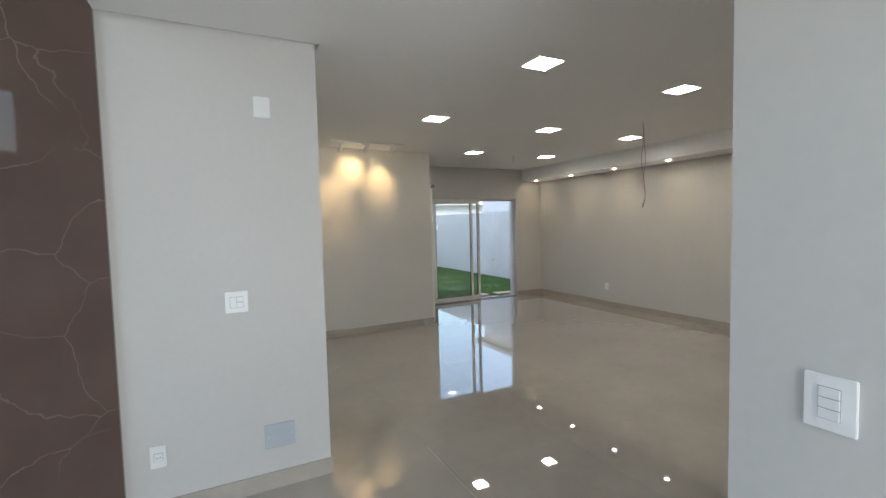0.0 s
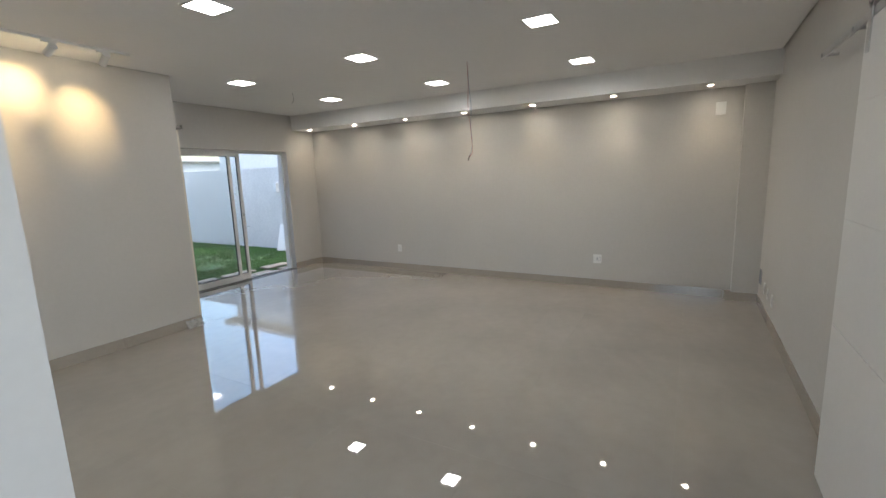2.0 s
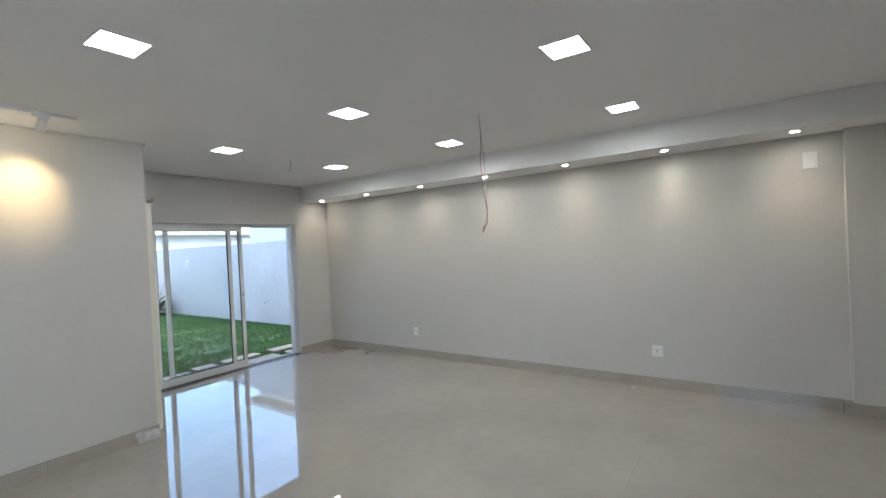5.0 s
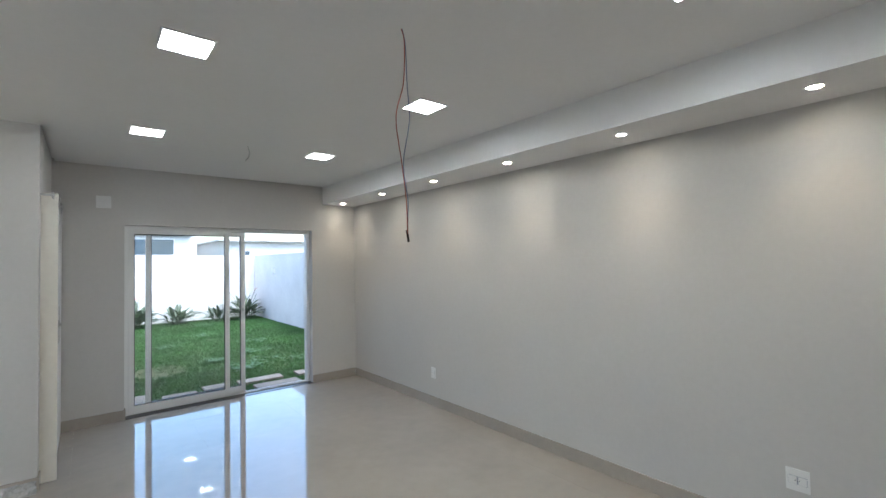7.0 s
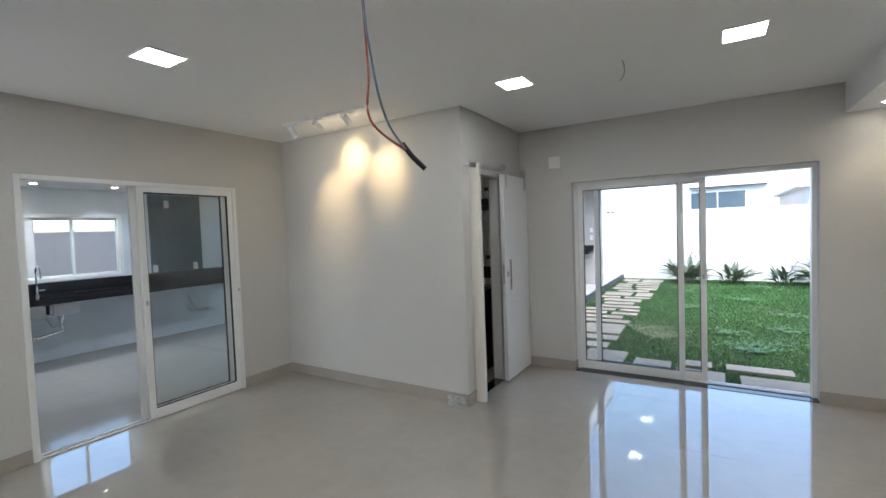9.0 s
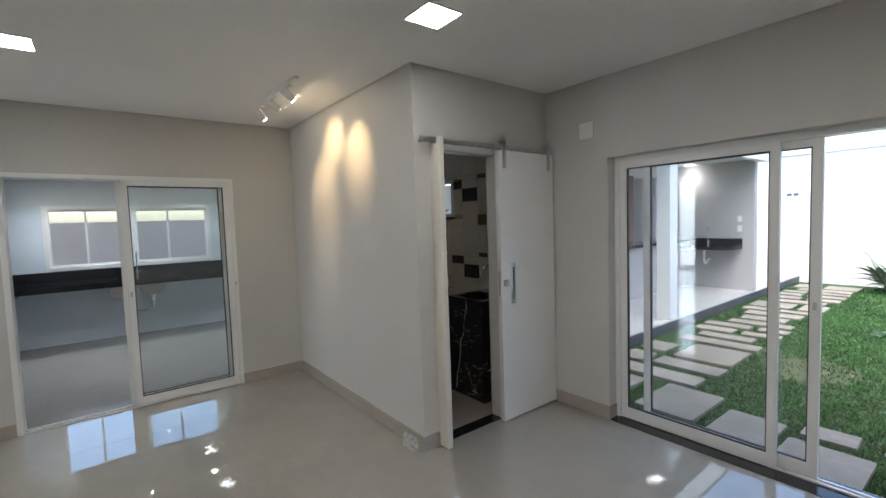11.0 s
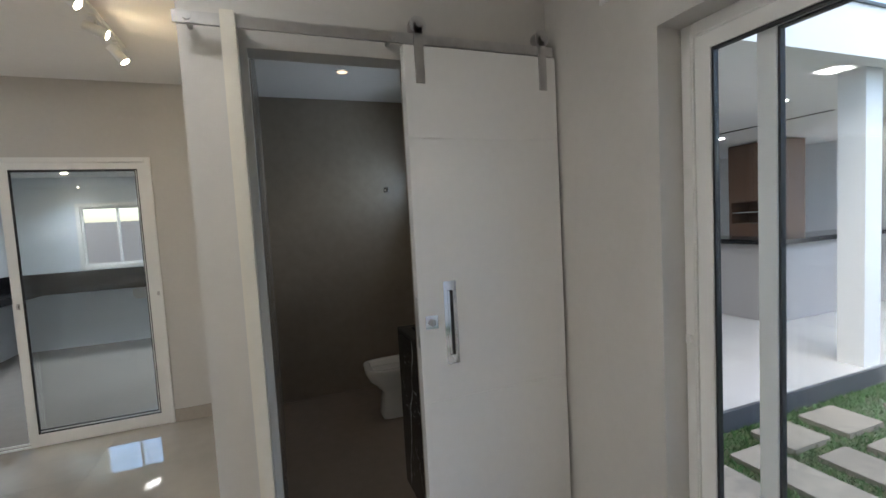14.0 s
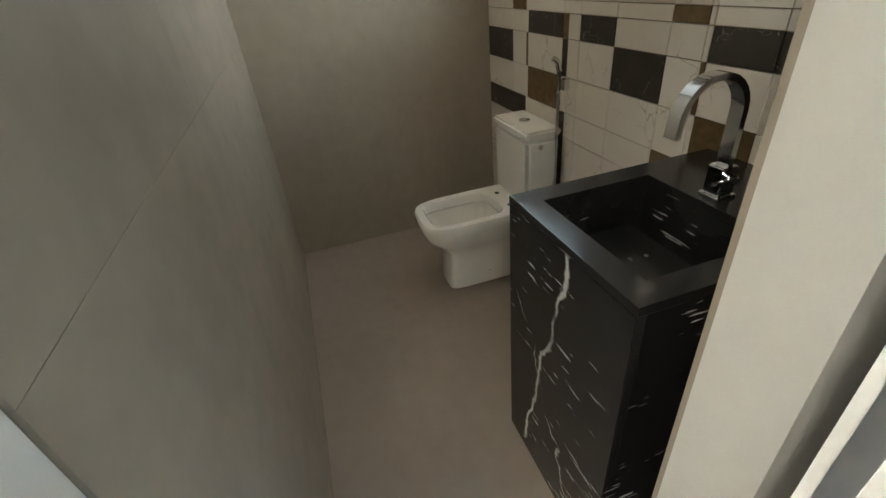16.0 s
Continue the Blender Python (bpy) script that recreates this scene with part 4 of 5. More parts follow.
tagged(boxed("wall_panel", WINDOW_DARK, (KX + 0.001, 6.5, 1.062, KX + 0.03, 7.33, 2.33), bevel=0.003), "tall dark glossy cooker wall panel", "wall panel")


def kitchen_sink():
    top = empty("kitchen_sink", pose(KX + 0.3, 5.1, 0.82), "double steel undermount sink with drain pipes below", "sink")
    for y in (-0.24, 0.12):
        bm = box(bmesh.new(), -0.2, y - 0.16, -0.17, 0.2, y + 0.16, -0.001, bevel=0.03)
        bowl = part("bowl", bm, STEEL, top, "steel sink bowl")
        bm = bmesh.new()
        cyl(bm, (0, y, -0.17), (0, y, -0.24), 0.045)
        cyl(bm, (0, y, -0.24), (0, y, -0.36), 0.022)
        part("strainer", bm, CHROME, bowl)
    part("drain_pipe", tube(bmesh.new(), [(0, 0.12, -0.30), (0.02, 0.12, -0.40), (0.03, 0.0, -0.42), (0.03, -0.18, -0.44), (0.0, -0.24, -0.44), (-0.08, -0.24, -0.52), (-0.2, -0.24, -0.42)], 0.02, 10), CHROME, top, "chrome drain pipe", round_off=True)
    part("supply_hose", tube(bmesh.new(), [(0.05, -0.05, -0.2), (0.1, 0.0, -0.33), (0.08, 0.14, -0.28), (-0.15, 0.05, -0.35)], 0.007, 8), STEEL, top, round_off=True)


kitchen_sink()


def tall_faucet(place, label):
    top = empty("kitchen_faucet", place, label, "faucet")
    bm = bmesh.new()
    cyl(bm, (0, 0, 0), (0, 0, 0.02), 0.028)
    cyl(bm, (0, 0, 0.02), (0, 0, 0.12), 0.02)
    part("body", bm, CHROME, top, round_off=True)
    part("spout", tube(bmesh.new(), [(0, 0, 0.1), (0, 0, 0.32)] + [(0.08 - 0.08 * math.cos(a), 0, 0.32 + 0.08 * math.sin(a)) for a in [math.pi * k / 8 for k in range(1, 9)]] + [(0.16, 0, 0.24)], 0.011, 10), CHROME, top, round_off=True)
    boxed("lever", CHROME, (-0.008, 0.02, 0.07, 0.008, 0.085, 0.085), parent=top, bevel=0.002)


tall_faucet(pose(KX + 0.09, 5.05, 0.90), "tall chrome gooseneck faucet on the kitchen counter")
for _y, _z in ((6.77, 2.18), (7.2, 1.13), (6.55, 1.13)):
    wall_plate("wall_socket", pose(KX + 0.032, _y, _z, 0, 0, 90), 0.075, 0.118, "white power socket on the cooker wall", "power socket", [(-0.02, -0.02, 0.02, 0.02)])
wall_plate("wall_socket", pose(KX, 6.25, 0.45, 0, 0, 90), 0.075, 0.118, "white socket low on the kitchen wall", "power socket", [(-0.02, -0.02, 0.02, 0.02)])
_w = tagged(part("gas_hose", tube(bmesh.new(), [(KX + 0.005, 7.05, 0.62), (KX + 0.05, 7.06, 0.55), (KX + 0.06, 7.12, 0.42), (KX + 0.05, 7.2, 0.36), (KX + 0.04, 7.1, 0.34), (KX + 0.04, 7.0, 0.42), (KX + 0.05, 7.08, 0.5)] + [(KX + 0.05, 7.2, 0.33), (KX + 0.05, 7.4, 0.32)], 0.011, 8), STEEL, round_off=True), "loose grey hose hanging from the kitchen wall", "gas hose")
for _x, _y in ((-1.0, 4.4), (-1.0, 5.8), (-2.5, 4.1), (-2.5, 4.98), (-2.5, 5.86), (-1.0, 7.2)):
    _k = empty("downlight", pose(_x, _y, KH), "small recessed kitchen downlight, switched on", "downlight", "kitchen downlights")
    _bm = bmesh.new()
    cyl(_bm, (0, 0, -0.004), (0, 0, 0), 0.045, seg=24)
    part("ring", _bm, PVC, _k)
    _bm = bmesh.new()
    cyl(_bm, (0, 0, -0.006), (0, 0, -0.0042), 0.034, seg=24)
    part("lens", _bm, LIGHT_SPOT, _k, "glowing lens")
    # Bluish colour and raised power also stand in for daylight in the kitchen.
    lamp("kitchen_lamp_and_daylight", "SPOT", 12.0, (0.88, 0.95, 1.0), (_x, _y, KH - 0.02), (_x, _y, 0), cone=130, blend=1.0, size=0.04)

# ---- garden ----
GZ = -0.13
structure("ground", GROUND, (-400, -400, GZ - 0.3, 400, 400, GZ - 0.02), label="soil under the lawn and round the houses", category="ground")
# Unseen pale ground, added to throw sunlight back into the hall and kitchen.
structure("pavement", PAVEMENT, (-14, -14, GZ - 0.019, 10, -2.4, GZ), (-14, -2.4, GZ - 0.019, -5.4, 3.0, GZ), (-5.4, -2.4, GZ - 0.019, -4.15, 12.0, GZ), label="unseen pale concrete paving added to bounce daylight into the hall", category="pavement")
structure("garden_wall_back", OUTDOOR_WALL, (-4.5, 17.8, GZ - 0.1, 7.65, 17.95, 1.92), label="white rendered boundary wall behind the lawn", category="garden wall")
structure("garden_wall_side", OUTDOOR_WALL, (7.65, 7.6, GZ - 0.1, 7.8, 17.95, 1.90), label="tall pale rendered boundary wall beside the lawn", category="garden wall")
structure("garden_wall_near", OUTDOOR_WALL, (6.31, 7.6, GZ - 0.1, 7.65, 7.75, 1.9), label="pale wall closing the side passage", category="garden wall")
structure("neighbour_wall", BEIGE_WALL, (-5.4, 0.0, GZ - 0.1, -5.25, 12.2, 1.80), label="beige boundary wall outside the kitchen window", category="garden wall")
tagged(boxed("wall_light", PLASTIC, (7.57, 15.68, 1.3, 7.65, 15.8, 1.52), bevel=0.005), "small white outdoor wall lamp", "wall lamp")
tagged(boxed("wall_light", PLASTIC, (7.57, 10.5, 1.3, 7.65, 10.62, 1.52), bevel=0.005), "small white outdoor wall lamp", "wall lamp")
_t = empty("garden_tap", pose(7.65, 11.76, 0.41), "small metal garden tap on the boundary wall", "tap")
part("tap_body", tube(bmesh.new(), [(0, 0, 0), (-0.07, 0, 0), (-0.1, 0, -0.02), (-0.1, 0, -0.06)], 0.012, 8), CHROME, _t, round_off=True)
_t = tagged(boxed("board", PLASTIC, (-0.02, -0.17, 0, 0.02, 0.17, 0.66), bevel=0.004), "white offcut board leaning on the garden wall", "board")
_t.matrix_world = pose(7.44, 10.35, GZ - 0.02, 0, 16, 0)
_t = tagged(boxed("board", WALNUT, (-0.012, -0.15, 0, 0.012, 0.15, 0.55), bevel=0.003), "brown wooden board leaning on the garden wall", "board")
_t.matrix_world = pose(7.50, 10.05, GZ - 0.02, 0, 14, 0)

stones = empty("stepping_stones", pose(0, 0, 0), "pale rectangular limestone stepping stones set in the lawn", "stepping stones", kind="structure")
rng = random.Random(4)
_stone_mesh = mesh_of("paver", box(bmesh.new(), -0.5, -0.5, -0.5, 0.5, 0.5, 0.5, bevel=0.02), PAVER)
_rects = [(2.48, 8.38, 3.08, 9.05), (3.30, 8.38, 3.80, 9.08), (3.92, 8.15, 4.32, 8.85), (4.42, 8.76, 4.74, 9.0), (4.88, 8.78, 5.5, 9.0), (4.38, 8.12, 4.86, 8.64), (5.0, 8.14, 5.62, 8.6), (5.72, 8.72, 6.3, 8.98), (5.78, 8.14, 6.3, 8.55), (6.5, 8.35, 7.1, 8.8), (2.6, 9.18, 3.5, 9.46), (2.46, 9.58, 2.75, 9.95), (2.85, 9.62, 3.55, 9.9), (2.9, 10.02, 3.52, 10.72), (2.46, 10.1, 2.78, 10.5)]
_y = 10.85
while _y < 17.3:
    _d = rng.choice((0.24, 0.3, 0.55))
    _c = rng.uniform(2.85, 3.15)
    if rng.random() < 0.5:
        _rects += [(2.5, _y, _c, _y + _d), (_c + 0.1, _y + 0.02, 3.55, _y + _d - 0.02)]
    else:
        _rects.append((2.5 + rng.uniform(0, 0.25), _y, 3.5 - rng.uniform(-0.05, 0.2), _y + _d))
    _y += _d + 0.13
pieces("paver", _stone_mesh, stones, [pose((a + c) / 2, (b + d) / 2, GZ - 0.01, rng.uniform(-0.5, 0.5), rng.uniform(-0.5, 0.5), rng.uniform(-1.2, 1.2)) @ Matrix.Diagonal((c - a, d - b, 0.06, 1)) for a, b, c, d in _rects])


def lawn():
    """Grass as crossed tapering blades, thinner over the stones."""
    r = np.random.default_rng(5)
    n = 230000
    x, y = r.uniform(2.36, 7.64, n), 7.95 + (17.75 - 7.95) * r.uniform(0, 1, n) ** 1.25
    keep = np.ones(n, bool)
    for a, b, c, d in _rects:
        keep &= ~((x > a + 0.015) & (x < c - 0.015) & (y > b + 0.015) & (y < d - 0.015))
    bare = np.sin(x * 1.7 + 1.0) * np.sin(y * 1.3) + 0.6 * np.sin(x * 3.9 + y * 2.3)
    keep &= ~((bare > 1.15) & (r.uniform(0, 1, n) < 0.6))
    keep &= ~(((x - 4.1) ** 2 / 0.16 + (y - 10.6) ** 2 / 0.2 < 1) & (r.uniform(0, 1, n) < 0.75))
    keep &= ~((y > 16.6 + 0.35 * np.sin(x * 2.1)) & (r.uniform(0, 1, n) < 0.55))
    x, y = x[keep], y[keep]
    n = len(x)
    h, a = r.uniform(0.016, 0.042, n), r.uniform(0, 2 * np.pi, n)
    w, lean, la = r.uniform(0.003, 0.0065, n), r.uniform(0.008, 0.04, n), r.uniform(0, 2 * np.pi, n)
    far = np.clip((y - 10) / 6, 0, 1)
    w = w * (1 + 1.4 * far)
    z0 = np.full(n, GZ - 0.02)
    v = np.empty((n, 3, 3))
    v[:, 0] = np.stack([x - w * np.cos(a), y - w * np.sin(a), z0], 1)
    v[:, 1] = np.stack([x + w * np.cos(a), y + w * np.sin(a), z0], 1)
    v[:, 2] = np.stack([x + lean * np.cos(la), y + lean * np.sin(la), z0 + h], 1)
    data = bpy.data.meshes.new("lawn")
    data.from_pydata(v.reshape(-1, 3).tolist(), [], np.arange(3 * n).reshape(-1, 3).tolist())
    data.materials.append(GRASS)
    tagged(new("lawn", data), "uneven green lawn with thin patches", "lawn", kind="stuff")
    n = 650
    cx = [(5.17, 9.9, 0.2), (5.2, 9.75, 0.14), (4.93, 10.72, 0.12), (4.43, 12.79, 0.14), (5.71, 11.1, 0.16), (5.6, 10.2, 0.25), (5.8, 16.1, 0.2), (6.4, 9.9, 0.22), (6.1, 12.3, 0.2), (5.3, 14.0, 0.12)]
    verts, faces = [], []
    for i in range(n):
        c = cx[int(r.integers(len(cx)))]
        px, py = c[0] + r.normal(0, c[2]), c[1] + r.normal(0, c[2] * 0.75)
        if not 4.2 < px < 7.5 or py < 8.9:
            continue
        pz, s, rot = GZ + r.uniform(0.02, 0.06), r.uniform(0.012, 0.03), r.uniform(0, 6.28)
        for k in range(3):
            t = rot + k * 2.094
            q = len(verts)
            verts += [(px, py, pz), (px + s * math.cos(t - 0.6), py + s * math.sin(t - 0.6), pz + 0.006), (px + 1.5 * s * math.cos(t), py + 1.5 * s * math.sin(t), pz + 0.002), (px + s * math.cos(t + 0.6), py + s * math.sin(t + 0.6), pz + 0.006)]
            faces.append((q, q + 1, q + 2, q + 3))
    data = bpy.data.meshes.new("clover")
    data.from_pydata(verts, [], faces)
    data.materials.append(CLOVER)
    tagged(new("clover_patch", data), "patches of broad-leaved clover in the lawn", "clover", kind="stuff")


lawn()


def strap_plant(place, size, leaves, seed, flowers, label):
    r = random.Random(seed)
    top = empty("garden_plant", pose(*place), label, "plant", "plants along the wall")
    bm = bmesh.new()
    for i in range(leaves):
        a, tilt, length = r.uniform(0, 6.28), r.uniform(0.25, 1.35), size * r.uniform(0.55, 0.95)
        w, d = r.uniform(0.024, 0.042) * size / 0.7, Vector((math.cos(a), math.sin(a), 0))
        side = Vector((-d.y, d.x, 0))
        foot = Vector((r.gauss(0, 0.1), r.gauss(0, 0.07), 0)) * size
        rows = []
        for k in range(7):
            s = k / 6
            out = length * math.sin(tilt) * s * (0.55 + 0.45 * s)
            up = length * (0.95 * s * math.cos(tilt * 0.75) - 0.28 * s ** 3 * math.sin(tilt))
            half = 0.006 + w * max(0.0, math.sin(math.pi * (s - 0.3) / 0.72)) if k < 6 else 0.003
            c = d * (out + 0.03) + foot + Vector((0, 0, max(up, 0.02)))
            rows.append((bm.verts.new(c - side * half + Vector((0, 0, half * 0.5))), bm.verts.new(c), bm.verts.new(c + side * half + Vector((0, 0, half * 0.5)))))
        for p, q in zip(rows, rows[1:]):
            bm.faces.new((p[0], p[1], q[1], q[0]))
            bm.faces.new((p[1], p[2], q[2], q[1]))
    part("leaves", bm, PLANT, top)
    for i in range(flowers):
        a, l = r.uniform(0, 6.28), size * r.uniform(0.72, 0.9)
        tip = Vector((0.5 * math.cos(a) * size, 0.4 * math.sin(a) * size, l))
        stem = part("flower_stem", tube(bmesh.new(), [(0, 0, 0), tip * 0.5 + Vector((0, 0, 0.06)), tip], 0.006, 6), PLANT, top)
        bm = bmesh.new()
        for k in range(5):
            b = a + r.uniform(-1, 1)
            cyl(bm, tip, tip + Vector((0.07 * math.cos(b), 0.07 * math.sin(b), r.uniform(0.0, 0.07))), 0.009, 0.001, 6)
        part("flower", bm, FLOWER, stem, "orange pointed flower")


for _i, (_x, _yy, _s, _n2, _fl) in enumerate(((4.12, 17.0, 1.02, 80, 7), (5.26, 17.2, 0.8, 60, 0), (6.32, 17.05, 0.75, 32, 1), (7.15, 17.05, 1.1, 60, 3))):
    strap_plant((_x, _yy, GZ - 0.02), _s, _n2, 20 + _i, _fl, "strap-leaved bird of paradise plant against the white wall")


# ---- veranda ----
structure("floor_veranda", GROUT, (-4.5, 9.15, GZ - 0.1, 2.33, 17.8, -0.012), (0.4, 7.95, GZ - 0.1, 2.33, 9.15, -0.012), label="pale tiled veranda floor", category="floor")
structure("kerb", SLATE_EDGE, (2.33, 7.95, GZ - 0.1, 2.36, 17.8, 0.001), label="dark stone edge of the veranda floor", category="kerb")
structure("ceiling_veranda", CEILING, (-4.5, 9.15, 2.62, 2.33, 15.0, 2.75), (-4.5, 15.0, 2.62, 0.55, 17.8, 2.75), (0.4, 7.955, 2.62, 2.33, 9.15, 2.75), label="white veranda ceiling", category="ceiling")
structure("parapet", FACADE, (2.33, 7.955, 2.56, 2.47, 15.05, 2.95), label="white parapet edge of the veranda roof", category="parapet")
structure("roof_coping", SLATE_EDGE, (2.315, 7.955, 2.952, 2.485, 15.07, 2.975), label="thin metal coping on the parapet", category="coping")
structure("wall_veranda_back", VERANDA_WALL, (0.55, 14.85, 0, 2.30, 15.0, 2.62), label="greige veranda wall behind the grill counter", category="wall")
structure("wall_veranda_left", WHITE_WALL, (-4.5, 9.15, 0, -4.35, 17.8, 2.62), (-4.35, 17.0, 0, 0.55, 17.15, 2.62), label="white veranda walls", category="wall")
structure("house_upper", FACADE, (-4.2, 3.1, 2.83, 6.31, 7.95, 6.0), label="white upper storey of the house", category="facade")
structure("veranda_column", FACADE, (2.10, 11.28, 0, 2.30, 11.52, 2.62), label="white square veranda column", category="column")
_b = empty("bar_counter", pose(0, 0, 0), "greige bar counter with a dark stone top on the veranda", "bar counter")
boxed("front", VERANDA_WALL, (-4.3, 12.2, 0, 1.0, 12.35, 0.97), (0.85, 12.35, 0, 1.0, 14.85, 0.97), parent=_b)
boxed("top", BLACK_GRANITE, (-4.3, 12.1, 0.971, 1.1, 12.7, 1.03), (0.5, 12.7, 0.971, 1.1, 14.84, 1.03), parent=_b, bevel=0.003)
_b = empty("grill_counter", pose(0, 0, 0), "dark stone sink shelf on the veranda wall", "counter")
boxed("slab", BLACK_GRANITE, (1.11, 14.3, 0.84, 2.1, 14.85, 0.90), parent=_b, bevel=0.003)
boxed("upstand", BLACK_GRANITE, (1.11, 14.825, 0.901, 2.1, 14.849, 1.05), parent=_b)
part("drain", tube(bmesh.new(), [(1.5, 14.55, 0.84), (1.5, 14.55, 0.6), (1.5, 14.65, 0.53), (1.5, 14.75, 0.6), (1.5, 14.85, 0.6)], 0.022, 10), PLASTIC, _b, round_off=True)
tall_faucet(pose(1.5, 14.75, 0.90, 0, 0, -90), "chrome gooseneck faucet on the veranda counter")
for _z in (1.45, 1.25):
    wall_plate("wall_socket", pose(2.05, 14.85, _z), 0.08, 0.12, "small white wall plate on the veranda wall", "power socket", [(-0.02, -0.02, 0.02, 0.02)])
_b = empty("tall_cabinet", pose(0, 0, 0), "tall dark walnut cabinet with an open niche on the veranda", "cabinet")
boxed("body", WALNUT, (-1.6, 15.0, 0.0, -0.6, 15.6, 1.1), (-1.6, 15.0, 1.5, -0.6, 15.6, 2.6), (-1.6, 15.5, 1.1, -0.6, 15.6, 1.5), (-1.6, 15.0, 1.1, -1.55, 15.5, 1.5), (-0.65, 15.0, 1.1, -0.6, 15.5, 1.5), parent=_b)
boxed("door", WALNUT, (-1.59, 14.98, 1.52, -1.105, 14.999, 2.58), parent=_b)
boxed("door", WALNUT, (-1.095, 14.98, 1.52, -0.61, 14.999, 2.58), parent=_b)
boxed("shelf", STEEL, (-1.55, 15.02, 1.30, -0.65, 15.5, 1.315), parent=_b)
_p = empty("pendant_lamp", pose(-0.38, 14.3, 2.62), "small black bell pendant lamp over the bar", "pendant lamp")
part("cord", tube(bmesh.new(), [(0, 0, 0), (0, 0, -0.7)], 0.004, 6), WIRE_DARK, _p)
_bm = bmesh.new()
cyl(_bm, (0, 0, -0.66), (0, 0, -0.75), 0.018, 0.018)
cyl(_bm, (0, 0, -0.88), (0, 0, -0.75), 0.09, 0.02, 24)
part("canopy", cyl(bmesh.new(), (0, 0, -0.02), (0, 0, 0), 0.05, seg=20), DARK, _p)
part("shade", _bm, DARK, _p, "black metal bell shade")
for _x, _yy in ((1.17, 9.4), (1.17, 12.0), (1.17, 14.65), (-0.9, 9.4), (-0.9, 11.0), (-0.9, 13.8)):
    _k = empty("downlight", pose(_x, _yy, 2.62), "round recessed veranda downlight, switched on", "downlight", "veranda downlights")
    _bm = bmesh.new()
    cyl(_bm, (0, 0, -0.006), (0, 0, 0), 0.1, seg=24)
    part("ring", _bm, PVC, _k)
    _bm = bmesh.new()
    cyl(_bm, (0, 0, -0.008), (0, 0, -0.0062), 0.085, seg=24)
    part("lens", _bm, LIGHT_PANEL, _k, "glowing lens")
    lamp("veranda_lamp", "SPOT", 13.0, (1.0, 0.96, 0.9), (_x, _yy, 2.605), (_x, _yy, 0), cone=140, blend=1.0, size=0.08)
# Flat dark strip under the ceiling; the slot's shade is its colour.
structure("ceiling_slot", WIRE_DARK, (-4.3, 13.32, 2.612, 1.0, 13.38, 2.619), label="dark strip on the veranda ceiling in place of a curtain slot's shade", category="ceiling slot")


# ---- houses beyond the walls ----
def far_house(label, wall, windows, roof):
    top = empty("house", pose(0, 0, 0), label, "house")
    boxed("wall", FACADE, wall, parent=top)
    for w in windows:
        win = boxed("window", PVC, w, parent=top)
        x0, y0, z0, x1, y1, z1 = w
        if x1 - x0 > y1 - y0:
            boxed("pane", WINDOW_DARK, (x0 + 0.06, y0 - 0.01, z0 + 0.06, (x0 + x1) / 2 - 0.02, y0 - 0.002, z1 - 0.06), parent=win)
            boxed("pane", WINDOW_DARK, ((x0 + x1) / 2 + 0.02, y0 - 0.01, z0 + 0.06, x1 - 0.06, y0 - 0.002, z1 - 0.06), parent=win)
        else:
            boxed("pane", WINDOW_DARK, (x0 - 0.01, y0 + 0.06, z0 + 0.06, x0 - 0.002, y1 - 0.06, z1 - 0.06), parent=win)
    boxed("roof", ROOF, roof, parent=top)


far_house("white two-storey house behind the back wall with a long dark window", (-6, 22, GZ - 0.1, 6.6, 30, 3.3), [(4.05, 21.95, 1.98, 5.85, 22.0, 2.68), (1.0, 21.95, 1.97, 1.42, 22.0, 2.17), (2.76, 21.97, 2.5, 2.87, 22.0, 2.62)], (-6.2, 21.95, 3.3, 6.8, 30.2, 3.42))
structure("far_sill", SLATE_EDGE, (4.05, 21.8, 2.79, 6.42, 22.0, 2.83), label="thin dark ledge over the neighbour's window", category="ledge")
far_house("white neighbour house with a low overhanging eave", (7.4, 21.0, GZ - 0.1, 14, 28, 2.55), [(7.9, 20.95, 1.75, 8.4, 21.0, 2.2)], (7.1, 20.7, 2.55, 14.5, 28.5, 2.62))
far_house("white neighbour house beside the garden", (10.2, 6.0, GZ - 0.1, 16, 16.5, 3.6), [(10.15, 12.0, 2.4, 10.2, 13.0, 3.2)], (9.9, 5.6, 3.6, 16.4, 16.9, 3.75))

# ---- tile pieces of floors and walls ----
floor_ob = bpy.data.objects["floor"]
TILE = 0.932
_half = {}


def floor_tiles(parent, x0, y0, x1, y1, mat, ox, oy, name, z=0.0, size=TILE, tilt=0.035, seed=1):
    """Square tiles from a fixed origin, cut at the edges of the room."""
    r = random.Random(seed)
    i0, i1 = math.floor((x0 - ox) / size), math.ceil((x1 - ox) / size)
    j0, j1 = math.floor((y0 - oy) / size), math.ceil((y1 - oy) / size)
    for i in range(i0, i1):
        for j in range(j0, j1):
            a, b = max(ox + i * size, x0), min(ox + (i + 1) * size, x1)
            c, d = max(oy + j * size, y0), min(oy + (j + 1) * size, y1)
            if b - a < 0.02 or d - c < 0.02:
                continue
            key = (round(b - a, 3), round(d - c, 3), mat.name)
            if key not in _half:
                _half[key] = mesh_of(name, box(bmesh.new(), -(b - a) / 2 + 0.0002, -(d - c) / 2 + 0.0002, -0.01, (b - a) / 2 - 0.0002, (d - c) / 2 - 0.0002, 0.0), mat)
            ob = new(name, _half[key])
            ob.parent = parent
            ob.matrix_local = pose((a + b) / 2, (c + d) / 2, z - 0.0006 + r.uniform(-0.0002, 0.0002), r.uniform(-tilt, tilt), r.uniform(-tilt, tilt), 0)


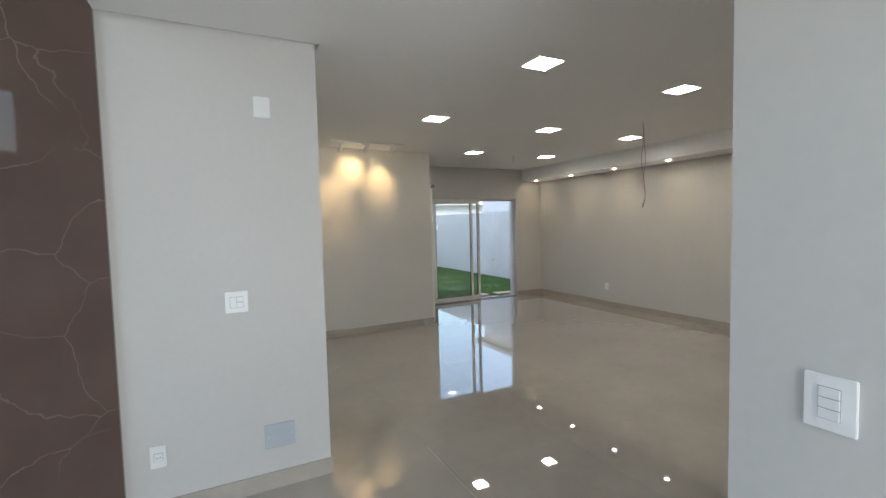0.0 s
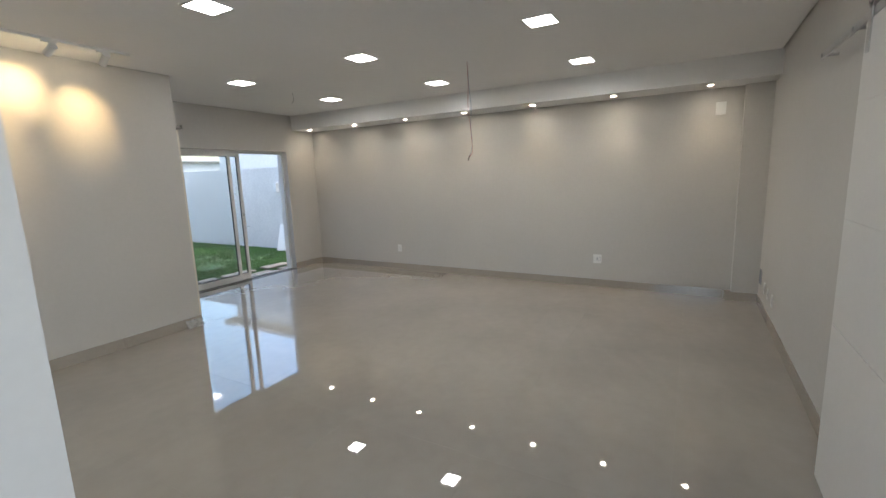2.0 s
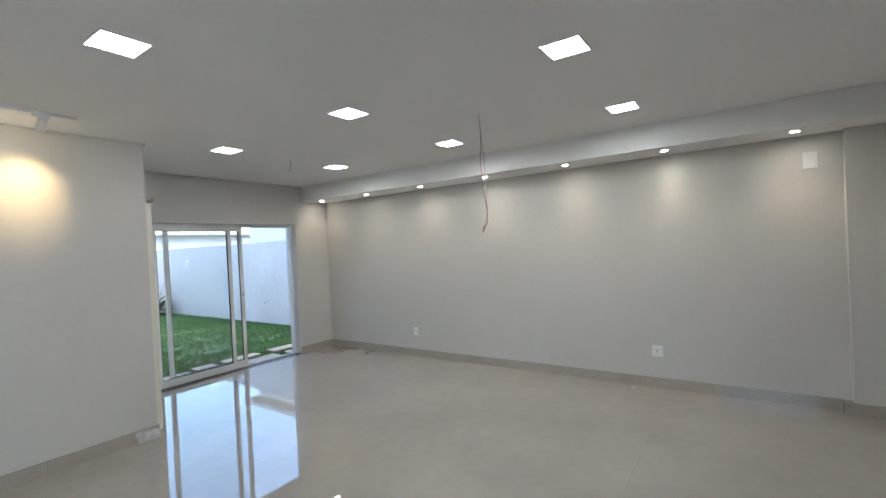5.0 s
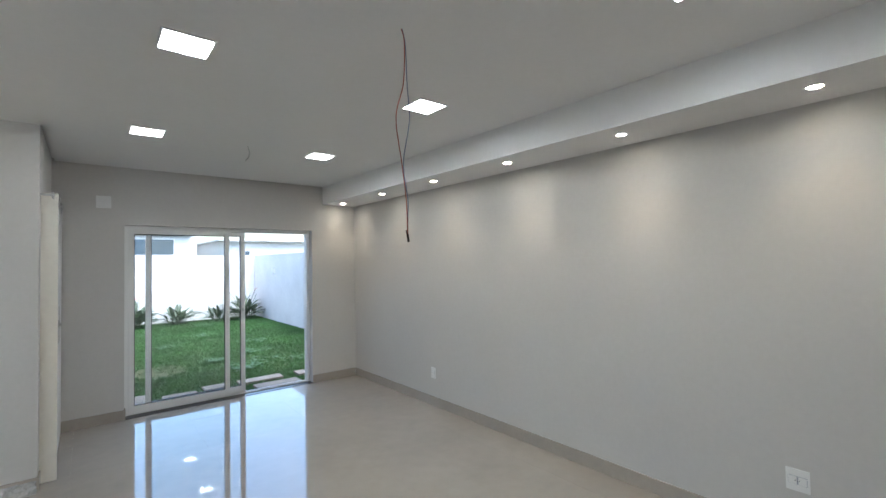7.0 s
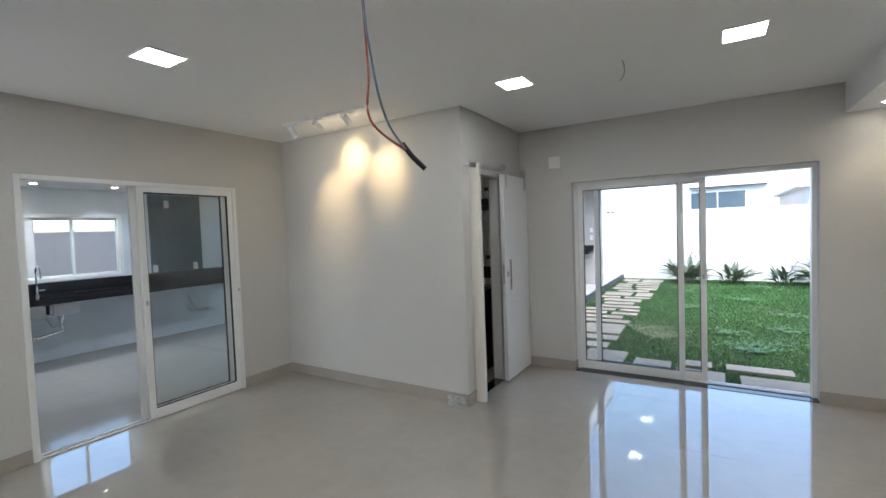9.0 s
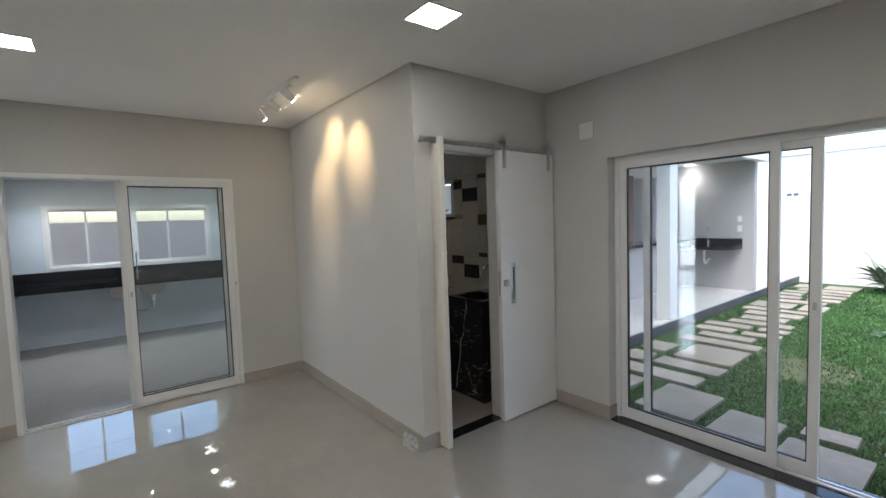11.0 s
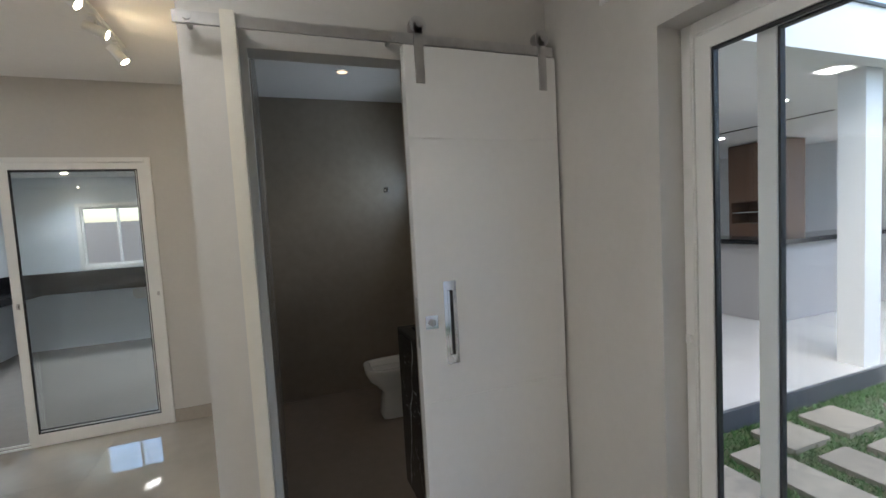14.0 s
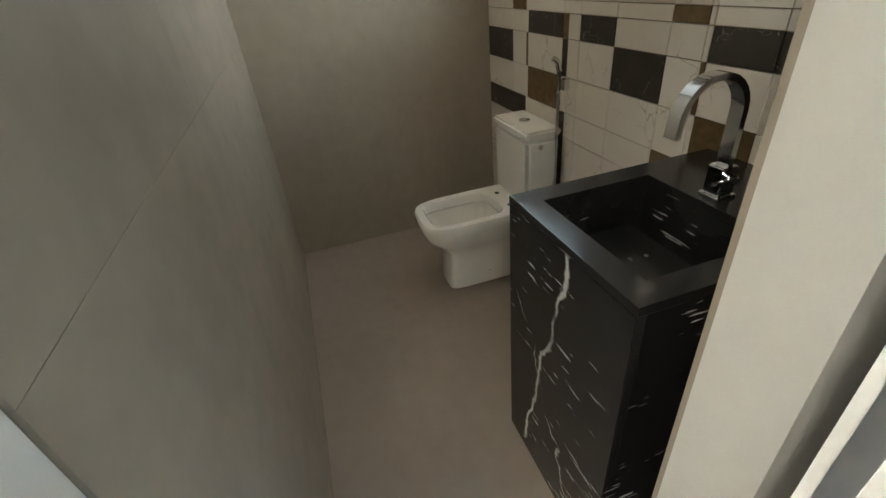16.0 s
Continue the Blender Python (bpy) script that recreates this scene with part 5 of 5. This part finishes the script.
OX, OY = 1.2, 1.615
floor_tiles(floor_ob, 0.535, 2.935, 6.16, 6.33, PORCELAIN, OX, OY, "floor_tile", seed=1)
floor_tiles(floor_ob, 1.21, 0.89, 6.16, 2.935, PORCELAIN, OX, OY, "floor_tile", seed=2)
floor_tiles(floor_ob, -4.0, -2.25, 1.21, 2.935, PORCELAIN, OX, OY, "floor_tile", seed=3)
floor_tiles(floor_ob, 2.885, 6.33, 6.16, 7.70, PORCELAIN, OX, OY, "floor_tile", seed=4)
floor_tiles(floor_ob, -3.0, 3.2, 0.535, 6.33, KITCHEN_TILE, 0.4, 3.2, "floor_tile", seed=5)
floor_tiles(floor_ob, -3.0, 6.33, 0.25, 7.95, KITCHEN_TILE, 0.4, 3.2, "floor_tile", seed=6)
floor_tiles(bpy.data.objects["floor_kitchen"], -3.0, 7.95, 0.25, 9.0, KITCHEN_TILE, 0.4, 3.2, "floor_tile", seed=7)
floor_tiles(floor_ob, 0.58, 6.523, 2.785, 7.81, WC_FLOOR, 0.58, 6.523, "floor_tile", seed=8)
floor_tiles(bpy.data.objects["floor_veranda"], -4.35, 9.15, 2.33, 17.0, VERANDA_TILE, 2.33, 9.15, "floor_tile", z=0.0, seed=9)
floor_tiles(bpy.data.objects["floor_veranda"], 0.4, 7.95, 2.33, 9.15, VERANDA_TILE, 2.33, 9.15, "floor_tile", z=0.0, seed=10)

_wl = bpy.data.objects["wall_toilet_left"]
for _i, (_a, _b) in enumerate(((0.58, 1.22), (1.2206, 1.99), (1.9906, 2.777))):
    for _c, _d in ((0.0, 1.19), (1.1906, WC_H)):
        boxed("wall_tile", GREY_TILE, (_a, 6.5235, _c, _b, 6.529, _d), parent=_wl)

_wt = bpy.data.objects["wall_toilet_window"]
_cubes = [mesh_of("wall_tile", box(bmesh.new(), -0.5, -0.5, -0.5, 0.5, 0.5, 0.5), m) for m in (WHITE_MARBLE, DARK_TILE, GOLD_TILE)]
# column edges and row edges of the patchwork; a letter per row of the repeat: white, dark or gold by column
_cols = [0.582, 0.876, 1.012, 1.032, 1.325, 1.365, 1.445, 1.652, 1.897, 2.027, 2.045, 2.24, 2.34, 2.38, 2.6, 2.776]
_steps = {"b2": 0.145, "c2": 0.145, "d": 0.09, "e": 0.045, "f": 0.295, "a": 0.11, "b": 0.145, "c": 0.145}
_rows = ["c", "b2", "d", "e", "f", "a", "b", "c", "d", "e", "f", "a", "b", "c", "d", "e", "f", "a", "b"]
_dark = {(0, "c"), (0, "a"), (1, "a"), (3, "d"), (4, "f"), (4, "c"), (4, "a"), (6, "d"), (7, "c"), (10, "d"), (11, "d"), (12, "c"), (13, "c"), (14, "a")}
_gold = {(2, "c"), (3, "b"), (4, "d"), (8, "e"), (8, "a"), (9, "c"), (10, "b"), (13, "e"), (14, "d"), (2, "f"), (6, "b2"), (1, "e")}
_z = 0.0
for _k in _rows:
    _top = min(_z + _steps[_k], WC_H)
    for _i, (_a, _b) in enumerate(zip(_cols, _cols[1:])):
        _lo, _hi = _z, _top
        if _b > 0.80 and _a < 1.50 and _hi > 1.62 and _lo < 2.06:
            if _lo < 1.60:
                _hi = 1.62
            elif _hi > 2.08:
                _lo = 2.062
            elif _a < 1.46 and _b > 1.50:
                _a = 1.502
            else:
                continue
        _ob = new("wall_tile", _cubes[1 if (_i, _k) in _dark else 2 if (_i, _k) in _gold else 0])
        _ob.parent = _wt
        _ob.matrix_local = Matrix.LocRotScale(((_a + _b) / 2, 7.806, (_lo + _hi) / 2), None, (_b - _a - 0.003, 0.011, _hi - _lo - 0.003))
    _z = _top
